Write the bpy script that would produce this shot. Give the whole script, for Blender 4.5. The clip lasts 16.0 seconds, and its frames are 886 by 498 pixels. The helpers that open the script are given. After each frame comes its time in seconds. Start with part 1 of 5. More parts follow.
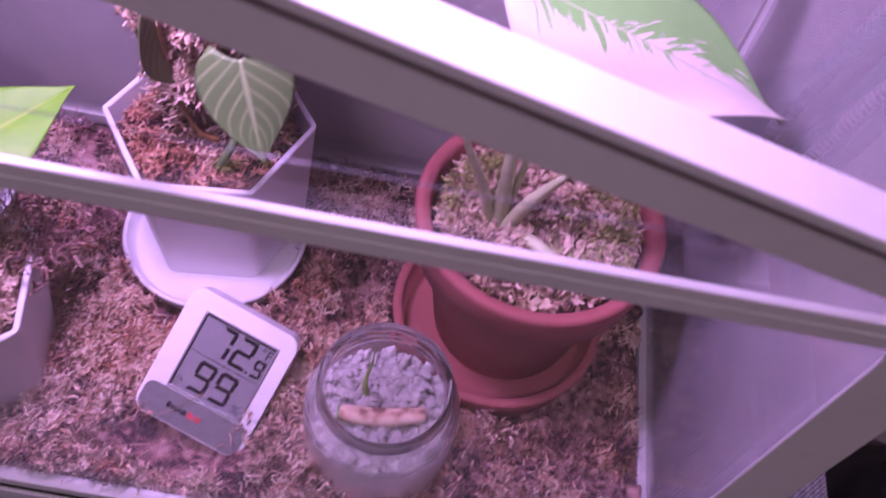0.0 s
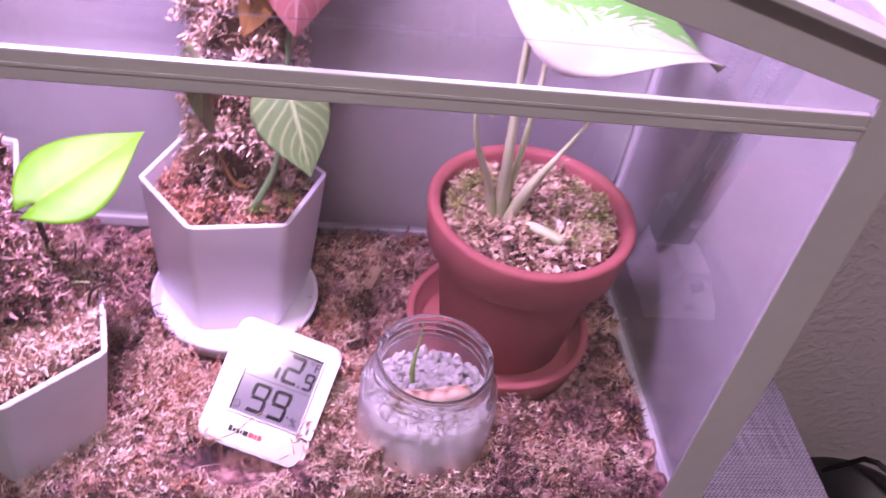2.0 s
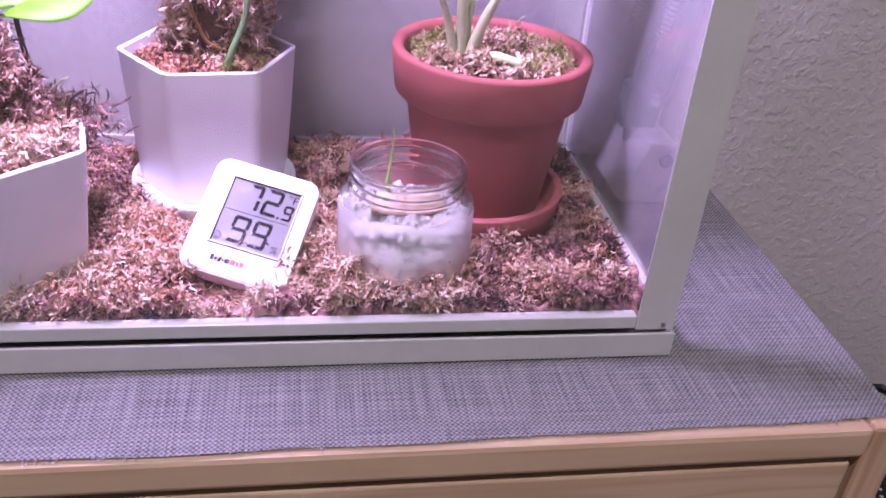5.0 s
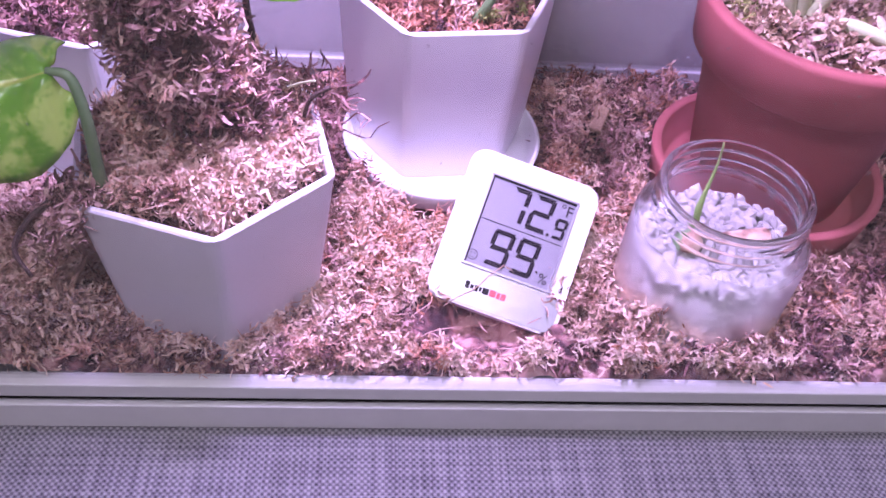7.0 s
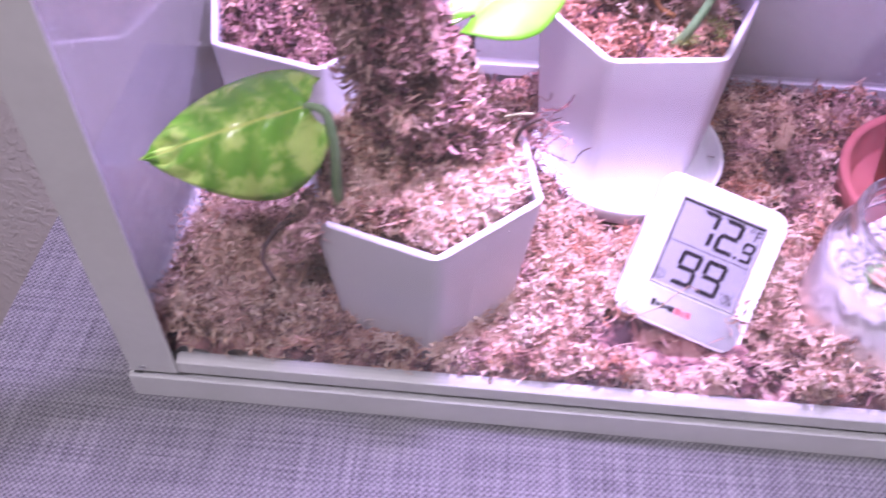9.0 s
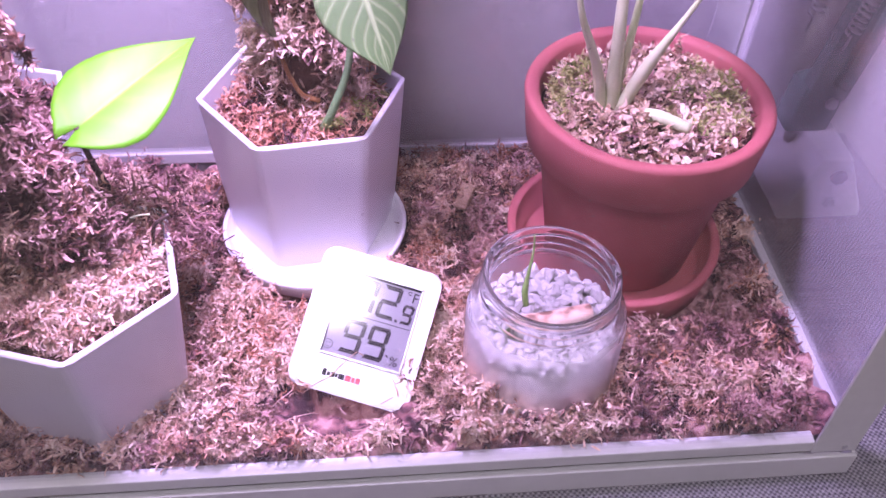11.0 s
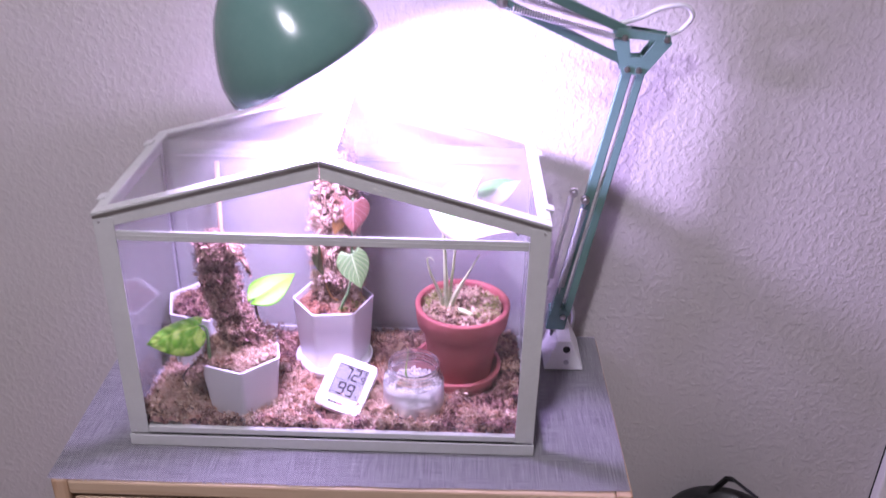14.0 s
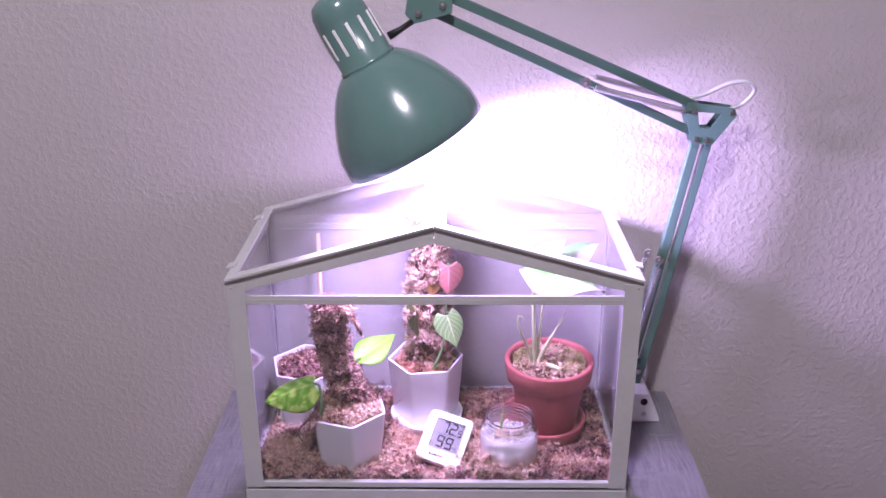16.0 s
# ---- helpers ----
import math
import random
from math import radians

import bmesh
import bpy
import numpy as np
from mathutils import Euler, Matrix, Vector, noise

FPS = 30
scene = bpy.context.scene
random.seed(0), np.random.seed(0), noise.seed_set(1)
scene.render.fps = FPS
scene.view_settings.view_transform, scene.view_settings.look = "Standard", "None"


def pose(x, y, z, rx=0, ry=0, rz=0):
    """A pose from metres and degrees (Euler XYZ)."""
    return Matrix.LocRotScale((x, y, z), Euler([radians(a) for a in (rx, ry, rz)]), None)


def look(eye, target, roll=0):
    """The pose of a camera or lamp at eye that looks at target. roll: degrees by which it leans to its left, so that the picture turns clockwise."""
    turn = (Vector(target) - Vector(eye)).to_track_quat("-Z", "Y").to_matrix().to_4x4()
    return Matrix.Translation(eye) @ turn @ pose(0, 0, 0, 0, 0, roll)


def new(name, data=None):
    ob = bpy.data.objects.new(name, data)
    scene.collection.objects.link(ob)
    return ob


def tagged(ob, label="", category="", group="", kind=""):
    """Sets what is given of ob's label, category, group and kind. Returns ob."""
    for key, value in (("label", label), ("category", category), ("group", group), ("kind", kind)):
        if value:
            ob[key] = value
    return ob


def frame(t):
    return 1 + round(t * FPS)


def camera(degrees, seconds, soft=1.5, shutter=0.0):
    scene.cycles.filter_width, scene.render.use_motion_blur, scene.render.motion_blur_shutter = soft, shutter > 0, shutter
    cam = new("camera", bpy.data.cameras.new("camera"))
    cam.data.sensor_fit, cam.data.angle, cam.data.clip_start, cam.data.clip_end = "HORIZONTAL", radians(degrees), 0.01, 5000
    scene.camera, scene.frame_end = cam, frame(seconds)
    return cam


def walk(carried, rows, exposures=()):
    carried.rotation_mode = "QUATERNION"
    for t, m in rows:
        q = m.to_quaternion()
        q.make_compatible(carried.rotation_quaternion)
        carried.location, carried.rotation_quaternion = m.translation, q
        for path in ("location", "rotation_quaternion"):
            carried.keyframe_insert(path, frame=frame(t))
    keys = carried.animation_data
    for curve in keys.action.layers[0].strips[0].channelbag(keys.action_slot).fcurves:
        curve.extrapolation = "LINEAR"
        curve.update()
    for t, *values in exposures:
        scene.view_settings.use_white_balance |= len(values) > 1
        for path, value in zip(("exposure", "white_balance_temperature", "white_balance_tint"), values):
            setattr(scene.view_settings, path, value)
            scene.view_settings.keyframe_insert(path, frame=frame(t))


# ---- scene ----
cam = camera(53.30, 16.0, shutter=0.5)
PATH = [
    (0, (0.0878, -0.1078, 0.4250), (0.1533, 1.0079, -1.2336), 13.18),
    (0.5, (0.0725, -0.1405, 0.4196), (0.1424, 1.0000, -1.2219), 11.94),
    (1, (0.0529, -0.1697, 0.4234), (0.2001, 1.0503, -1.1546), 13.41),
    (1.5, (0.0437, -0.1849, 0.4083), (0.2468, 1.1283, -1.0864), 13.11),
    (2, (0.0204, -0.2273, 0.4038), (0.3356, 1.2386, -0.9197), 10.92),
    (2.5, (0.0135, -0.2652, 0.3910), (0.4569, 1.2778, -0.8017), 9.75),
    (3, (0.0270, -0.3154, 0.3803), (0.4567, 1.2731, -0.7563), 9.09),
    (5.5, (0.0327, -0.3422, 0.2644), (0.3410, 1.3413, -0.7704), 5.15),
    (6, (0.0024, -0.2730, 0.3184), (0.2879, 1.1674, -1.0394), 8.49),
    (6.5, (-0.0341, -0.2118, 0.3231), (0.1511, 1.1856, -1.0957), 7.00),
    (7, (-0.0501, -0.1875, 0.2964), (0.1174, 1.1833, -1.1502), 6.47),
    (7.5, (-0.0511, -0.1817, 0.2956), (0.0884, 1.1616, -1.1795), 5.69),
    (8, (-0.0831, -0.1870, 0.3050), (-0.0068, 1.1406, -1.1889), 4.71),
    (8.5, (-0.1071, -0.1952, 0.3163), (-0.1811, 1.1181, -1.1903), 1.70),
    (9, (-0.0805, -0.1896, 0.3261), (-0.1868, 1.1143, -1.1867), 0.90),
    (9.5, (-0.0197, -0.1806, 0.3388), (-0.1126, 1.1135, -1.1834), -1.01),
    (10, (0.0315, -0.1829, 0.3398), (0.0280, 1.1596, -1.1426), -1.68),
    (12.5, (-0.0186, -0.3082, 0.4061), (0.2595, 1.1189, -0.9673), 6.21),
    (13, (0.0291, -0.4969, 0.4685), (0.2499, 1.0123, -0.8252), 6.73),
    (13.5, (0.1066, -0.6868, 0.6153), (0.1537, 0.9804, -0.4885), 4.72),
    (14, (0.1219, -0.7667, 0.6645), (0.1102, 0.9980, -0.2766), 1.42),
    (14.5, (0.0764, -0.8257, 0.6706), (0.0551, 0.9882, -0.1716), 0.61),
    (15, (0.0162, -0.8492, 0.6950), (-0.0063, 0.9905, -0.0891), 0.23),
    (15.5, (0.0069, -0.8556, 0.6859), (-0.0154, 0.9937, -0.0755), -0.08),
    (16, (0.0173, -0.8541, 0.6798), (-0.0037, 0.9893, -0.0956), -0.19),
]
EXPOSURES = [
    (0.0, -1.1, 6600, 54), (0.5, -0.45, 6800, 48), (1.5, -0.27, 7000, 31), (2.5, -0.17, 7200, 22), (3.0, 0.05, 7000, 15), (5.5, 0.35, 6500, 8),
    (6.0, 0.7, 6400, 9), (6.5, 0.28, 6100, 17), (7.0, 0.12, 6000, 19), (9.0, 0.46, 6200, 14), (10.0, 0.0, 6400, 18), (12.5, 0.30, 6200, 11), (13.0, 0.56, 6200, 8), (13.5, 0.44, 6200, 8), (16.0, 0.2, 6300, 12),
]
walk(cam, [(t, look(eye, target, roll)) for t, eye, target, roll in PATH], EXPOSURES)

# ---- world and lights ----
world = bpy.data.worlds.new("room_air")
scene.world = world
world.use_nodes = True
world.node_tree.nodes["Background"].inputs[0].default_value = (0.75, 0.74, 0.80, 1)
world.node_tree.nodes["Background"].inputs[1].default_value = 0.02
BULB_POWER = 124.0
CEILING_POWER = 490.0
LAMP_TINT = (1.0, 0.71, 1.47, 1)
ROOM_TINT = (1.0, 0.90, 1.06, 1)


# ---- helpers of this scene ----
def link_mesh(name, bm, material, smooth=False):
    me = bpy.data.meshes.new(name)
    bm.normal_update()
    bm.to_mesh(me)
    bm.free()
    if smooth:
        me.shade_smooth()
    for m in material if isinstance(material, (list, tuple)) else [material]:
        me.materials.append(m)
    return me


def part(name, bm, material, parent=None, label="", smooth=False):
    ob = new(name, link_mesh(name, bm, material, smooth))
    if parent is not None:
        ob.parent = parent
    if label:
        tagged(ob, label)
    return ob


def thing(name, place, label, category, group="", kind=""):
    ob = new(name)
    ob.empty_display_size = 0.02
    ob.matrix_basis = place if isinstance(place, Matrix) else Matrix.Translation(place)
    return tagged(ob, label, category, group, kind)


def box(x0, x1, y0, y1, z0, z1, bevel=0.0, m=None, segs=2):
    bm = bmesh.new()
    bmesh.ops.create_cube(bm, size=1)
    bmesh.ops.scale(bm, vec=(x1 - x0, y1 - y0, z1 - z0), verts=bm.verts)
    bmesh.ops.translate(bm, vec=((x0 + x1) / 2, (y0 + y1) / 2, (z0 + z1) / 2), verts=bm.verts)
    if bevel:
        bmesh.ops.bevel(bm, geom=bm.edges[:], offset=bevel, segments=segs, affect="EDGES", profile=0.5)
    if m is not None:
        bmesh.ops.transform(bm, matrix=m, verts=bm.verts)
    return bm


def join(*many):
    out = bmesh.new()
    for bm in many:
        me = bpy.data.meshes.new("tmp")
        bm.to_mesh(me)
        bm.free()
        out.from_mesh(me)
        bpy.data.meshes.remove(me)
    return out


def prism(outline, y0, y1, bevel=0.0):
    """An outline in x and z drawn out along y."""
    bm = bmesh.new()
    a = [bm.verts.new((x, y0, z)) for x, z in outline]
    b = [bm.verts.new((x, y1, z)) for x, z in outline]
    bm.faces.new(a)
    bm.faces.new(b[::-1])
    n = len(a)
    for i in range(n):
        bm.faces.new((a[(i + 1) % n], a[i], b[i], b[(i + 1) % n]))
    bmesh.ops.recalc_face_normals(bm, faces=bm.faces)
    if bevel:
        bmesh.ops.bevel(bm, geom=bm.edges[:], offset=bevel, segments=2, affect="EDGES", profile=0.5)
    return bm


def lathe(profile, steps=48, closed=False, m=None):
    """A profile of (r, z) turned round z."""
    bm = bmesh.new()
    rings = []
    for r, z in profile:
        if r < 1e-6:
            rings.append([bm.verts.new((0, 0, z))])
        else:
            rings.append([bm.verts.new((r * math.cos(2 * math.pi * i / steps), r * math.sin(2 * math.pi * i / steps), z)) for i in range(steps)])
    pairs = list(zip(rings, rings[1:])) + ([(rings[-1], rings[0])] if closed else [])
    for a, b in pairs:
        for i in range(steps):
            j = (i + 1) % steps
            if len(a) == 1 and len(b) == 1:
                continue
            if len(a) == 1:
                bm.faces.new((a[0], b[j], b[i]))
            elif len(b) == 1:
                bm.faces.new((a[i], a[j], b[0]))
            else:
                bm.faces.new((a[i], a[j], b[j], b[i]))
    bmesh.ops.recalc_face_normals(bm, faces=bm.faces)
    if m is not None:
        bmesh.ops.transform(bm, matrix=m, verts=bm.verts)
    return bm


def hex_wall(outer, inner, sides=6, turn=0.0):
    """A shell of many sides from outer and inner profiles of (r, z), bottom first on the outside, ending on the inside."""
    bm = bmesh.new()
    rings = []
    for r, z in outer + inner:
        rings.append([bm.verts.new((r * math.cos(turn + 2 * math.pi * i / sides), r * math.sin(turn + 2 * math.pi * i / sides), z)) for i in range(sides)])
    for a, b in zip(rings, rings[1:]):
        for i in range(sides):
            j = (i + 1) % sides
            bm.faces.new((a[i], a[j], b[j], b[i]))
    bm.faces.new(rings[0][::-1])
    bm.faces.new(rings[-1])
    bmesh.ops.recalc_face_normals(bm, faces=bm.faces)
    upright = [e for e in bm.edges if abs(e.verts[0].co.z - e.verts[1].co.z) > 0.02]
    bmesh.ops.bevel(bm, geom=upright, offset=0.0035, segments=4, affect="EDGES", profile=0.5)
    return bm


def tube(points, radii, sides=8, cap=True):
    """A round tube through points; radii: one number or one for each point."""
    pts = [Vector(p) for p in points]
    if not isinstance(radii, (list, tuple)):
        radii = [radii] * len(pts)
    bm = bmesh.new()
    rings = []
    side = None
    for i, p in enumerate(pts):
        d = (pts[min(i + 1, len(pts) - 1)] - pts[max(i - 1, 0)]).normalized()
        if side is None:
            side = d.orthogonal().normalized()
        side = (side - d * side.dot(d)).normalized()
        up = d.cross(side)
        rings.append([bm.verts.new(p + radii[i] * (math.cos(2 * math.pi * k / sides) * side + math.sin(2 * math.pi * k / sides) * up)) for k in range(sides)])
    for a, b in zip(rings, rings[1:]):
        for k in range(sides):
            bm.faces.new((a[k], a[(k + 1) % sides], b[(k + 1) % sides], b[k]))
    if cap:
        bm.faces.new(rings[0][::-1])
        bm.faces.new(rings[-1])
    return bm


def smooth_line(points, steps=6):
    """Points on a smooth line (Catmull-Rom) through the given ones."""
    p = [Vector(q) for q in points]
    p = [2 * p[0] - p[1]] + p + [2 * p[-1] - p[-2]]
    out = []
    for i in range(1, len(p) - 2):
        for k in range(steps):
            t = k / steps
            a, b, c, d = p[i - 1 : i + 3]
            out.append(0.5 * (2 * b + (c - a) * t + (2 * a - 5 * b + 4 * c - d) * t * t + (3 * b - a - 3 * c + d) * t**3))
    return out + [p[-2]]


def basis(origin, along, normal):
    """A pose whose y runs along and whose z is nearest to normal."""
    y = Vector(along).normalized()
    x = y.cross(Vector(normal)).normalized()
    z = x.cross(y)
    return Matrix.Translation(origin) @ Matrix((x, y, z)).transposed().to_4x4()


def ribbons(name, roots, dirs, lengths, widths, material, seed, curl=1.0, segs=3, parent=None):
    """Many thin curled fibres as one mesh."""
    rng = np.random.default_rng(seed)
    n = len(roots)
    d = dirs / np.linalg.norm(dirs, axis=1, keepdims=True)
    bend = rng.normal(size=(n, 3))
    bend -= (bend * d).sum(1, keepdims=True) * d
    bend /= np.linalg.norm(bend, axis=1, keepdims=True)
    flat = np.cross(d, bend)
    mix = rng.uniform(0, 2 * np.pi, (n, 1))
    wide = np.cos(mix) * bend + np.sin(mix) * flat
    k = curl * rng.uniform(-1, 1, (n, 1))
    verts = np.zeros((n, segs + 1, 2, 3))
    for s in range(segs + 1):
        t = s / segs
        mid = roots + d * lengths[:, None] * (t - 0.5) + bend * lengths[:, None] * k * ((t - 0.5) ** 2 - 0.08) + flat * lengths[:, None] * 0.35 * k * (t - 0.5) ** 3 * 4
        w = widths[:, None] * (0.35 + 0.65 * math.sin(math.pi * (0.12 + 0.76 * t)))
        verts[:, s, 0] = mid - wide * w / 2
        verts[:, s, 1] = mid + wide * w / 2
    base = (np.arange(n) * (segs + 1) * 2)[:, None, None]
    quad = np.array([[2 * s, 2 * s + 1, 2 * s + 3, 2 * s + 2] for s in range(segs)])[None]
    faces = (base + quad).reshape(-1, 4)
    me = bpy.data.meshes.new(name)
    me.from_pydata(verts.reshape(-1, 3).tolist(), [], faces.tolist())
    me.materials.append(material)
    ob = new(name, me)
    if parent is not None:
        ob.parent = parent
    return ob


def sprigs(name, roots, dirs, lengths, material, seed, curl=2.0, kids=6, width=0.0008, kid_length=(0.0012, 0.0034), parent=None, spread=0.75):
    """Feathery moss strands: each a curved thread with short leaflets along it, all one mesh."""
    rng = np.random.default_rng(seed + 1000)
    n = len(roots)
    d = dirs / np.linalg.norm(dirs, axis=1, keepdims=True)
    bend = rng.normal(size=(n, 3))
    bend -= (bend * d).sum(1, keepdims=True) * d
    bend /= np.linalg.norm(bend, axis=1, keepdims=True)
    side = np.cross(d, bend)
    k = curl * rng.uniform(-1, 1, (n, 1))
    ln = lengths[:, None]
    P, Q, L = [], [], []
    for j in range(kids):
        t = (j + rng.uniform(0.1, 0.9, (n, 1))) / kids - 0.5
        mid = roots + d * ln * t + bend * ln * k * (t * t - 0.08) + side * ln * k * 1.6 * t**3
        along = d + 2 * bend * k * t + 4.8 * side * k * t * t
        along /= np.linalg.norm(along, axis=1, keepdims=True)
        q = along * rng.uniform(0.2, 1.1, (n, 1)) + rng.normal(size=(n, 3)) * spread
        q /= np.linalg.norm(q, axis=1, keepdims=True)
        kl = rng.uniform(kid_length[0], kid_length[1], n)
        P.append(mid + q * kl[:, None] * 0.45)
        Q.append(q)
        L.append(kl)
    P, Q, L = np.concatenate(P), np.concatenate(Q), np.concatenate(L)
    return ribbons(name, P, Q, L, width * rng.uniform(0.5, 1.5, len(P)), material, seed, 1.9, 3, parent)


def tufts(points, dirs, seed, per=13, spread=0.0030, dome=0.0030):
    """Gathers loose strands into small tufts that radiate from their middles."""
    rng = np.random.default_rng(seed + 500)
    n = len(points)
    mids = points[: max(1, n // per)]
    which = rng.integers(0, len(mids), n)
    off = rng.normal(size=(n, 3)) * np.array([spread, spread, spread * 0.45])
    far = np.linalg.norm(off[:, :2], axis=1, keepdims=True)
    out = np.concatenate([off[:, :2] / (far + 1e-6), np.zeros((n, 1))], 1)
    gone = mids[which] + off
    gone[:, 2:] += dome * (1 - np.minimum(1.5, far / (2 * spread)) ** 2)
    return gone, dirs / np.linalg.norm(dirs, axis=1, keepdims=True) * 0.75 + out * 0.8 - np.array([0, 0, 0.25]) * np.minimum(1, far / spread)


# ---- materials ----
def mat(name, build):
    m = bpy.data.materials.new(name)
    m.use_nodes = True
    nt = m.node_tree
    bsdf = nt.nodes["Principled BSDF"]
    build(nt, bsdf)
    return m


def coords(nt, scale=(1, 1, 1), kind="Object"):
    tc = nt.nodes.new("ShaderNodeTexCoord")
    mp = nt.nodes.new("ShaderNodeMapping")
    mp.inputs["Scale"].default_value = scale
    nt.links.new(tc.outputs[kind], mp.inputs[0])
    return mp.outputs[0]


def ramp(nt, fac, stops):
    r = nt.nodes.new("ShaderNodeValToRGB")
    els = r.color_ramp.elements
    while len(els) < len(stops):
        els.new(0.5)
    for e, (p, c) in zip(els, stops):
        e.position, e.color = p, (*c, 1) if len(c) == 3 else c
    nt.links.new(fac, r.inputs[0])
    return r.outputs[0]


def noise_fac(nt, scale, detail=4.0, rough=0.6, vec=None):
    n = nt.nodes.new("ShaderNodeTexNoise")
    n.inputs["Scale"].default_value, n.inputs["Detail"].default_value, n.inputs["Roughness"].default_value = scale, detail, rough
    nt.links.new(vec if vec is not None else coords(nt), n.inputs["Vector"])
    return n.outputs[0]


def mixc(nt, fac, a, b, blend="MIX"):
    m = nt.nodes.new("ShaderNodeMix")
    m.data_type, m.blend_type = "RGBA", blend
    for s, v in ((0, fac), (6, a), (7, b)):
        if isinstance(v, (int, float)):
            m.inputs[s].default_value = v
        elif isinstance(v, tuple):
            m.inputs[s].default_value = (*v, 1)
        else:
            nt.links.new(v, m.inputs[s])
    return m.outputs[2]


def math_op(nt, op, a, b=None, c=None):
    m = nt.nodes.new("ShaderNodeMath")
    m.operation = op
    for i, v in enumerate((a, b, c)):
        if v is None:
            continue
        if isinstance(v, (int, float)):
            m.inputs[i].default_value = v
        else:
            nt.links.new(v, m.inputs[i])
    return m.outputs[0]


def bump(nt, bsdf, height, strength=0.3, distance=0.001):
    b = nt.nodes.new("ShaderNodeBump")
    b.inputs["Strength"].default_value, b.inputs["Distance"].default_value = strength, distance
    nt.links.new(height, b.inputs["Height"])
    nt.links.new(b.outputs[0], bsdf.inputs["Normal"])


def plain(name, a, b, rough=0.5, scale=60.0, metal=0.0, bump_by=0.0, bump_scale=400.0, spec=0.5, coat=0.0):
    """Two near tones laid out by noise at two scales, with a fine relief."""

    def build(nt, s):
        f = math_op(nt, "ADD", math_op(nt, "MULTIPLY", noise_fac(nt, scale), 0.65), math_op(nt, "MULTIPLY", noise_fac(nt, scale * 7), 0.35))
        nt.links.new(ramp(nt, f, [(0.32, a), (0.68, b)]), s.inputs["Base Color"])
        s.inputs["Roughness"].default_value = rough
        s.inputs["Metallic"].default_value = metal
        s.inputs["Specular IOR Level"].default_value = spec
        s.inputs["Coat Weight"].default_value = coat
        if bump_by:
            bump(nt, s, noise_fac(nt, bump_scale, 3), bump_by, 0.0006)

    return mat(name, build)


def fibre(name, stops, rough=0.85, patch=14.0):
    """Dry plant fibre: each island its own tone, and tones drift over the ground."""

    def build(nt, s):
        geo = nt.nodes.new("ShaderNodeNewGeometry")
        r = geo.outputs["Random Per Island"]
        p = math_op(nt, "ADD", math_op(nt, "MULTIPLY", noise_fac(nt, patch, 2, 0.5), 0.45), math_op(nt, "MULTIPLY", noise_fac(nt, patch * 3.6, 2, 0.5), 0.55))
        f = math_op(nt, "ADD", math_op(nt, "MULTIPLY", r, 0.26), math_op(nt, "SUBTRACT", math_op(nt, "MULTIPLY", p, 5.4), 2.20))
        nt.links.new(ramp(nt, f, [(p, tuple(q * (1.06 - 0.16 * p) + 0.012 for q in (c[0], c[1], c[2] * 1.05))) for p, c in stops]), s.inputs["Base Color"])
        s.inputs["Roughness"].default_value = rough
        s.inputs["Specular IOR Level"].default_value = 0.05

    return mat(name, build)


def build_pane(nt, s, fog=1.0, specks_on=0.3, white=0.62):
    out = nt.nodes["Material Output"]
    clear = nt.nodes.new("ShaderNodeBsdfTransparent")
    clear.inputs[0].default_value = (0.935, 0.935, 0.942, 1)
    gloss = nt.nodes.new("ShaderNodeBsdfGlossy")
    gloss.inputs["Roughness"].default_value = 0.03
    film = nt.nodes.new("ShaderNodeBsdfDiffuse")
    film.inputs[0].default_value = (white, white, white, 1)
    edge = nt.nodes.new("ShaderNodeLayerWeight")
    edge.inputs["Blend"].default_value = 0.5
    fres = nt.nodes.new("ShaderNodeMath")
    fres.operation = "MULTIPLY_ADD"
    nt.links.new(math_op(nt, "POWER", edge.outputs["Facing"], 5.0), fres.inputs[0])
    fres.inputs[1].default_value, fres.inputs[2].default_value = 0.96, 0.04
    m1, m2 = nt.nodes.new("ShaderNodeMixShader"), nt.nodes.new("ShaderNodeMixShader")
    haze = ramp(nt, noise_fac(nt, 16, 5, 0.55), [(0.25, (0.015 * fog,) * 3), (0.8, (0.020 * fog,) * 3)])
    specks = ramp(nt, noise_fac(nt, 420, 1), [(0.765, (0,) * 3), (0.79, (specks_on,) * 3)])
    nt.links.new(math_op(nt, "ADD", haze, specks), m1.inputs[0])
    nt.links.new(clear.outputs[0], m1.inputs[1])
    nt.links.new(film.outputs[0], m1.inputs[2])
    nt.links.new(fres.outputs[0], m2.inputs[0])
    nt.links.new(m1.outputs[0], m2.inputs[1])
    nt.links.new(gloss.outputs[0], m2.inputs[2])
    nt.links.new(m2.outputs[0], out.inputs[0])


PANE = mat("acrylic_pane", build_pane)
# fog on the back pane, whitened further to brighten the wall seen through it
FOGGED = mat("fogged_acrylic_pane", lambda nt, s: build_pane(nt, s, 13.0, 0.4, 0.82))
MISTED = mat("misted_acrylic_pane", lambda nt, s: build_pane(nt, s, 11.0, 0.4))


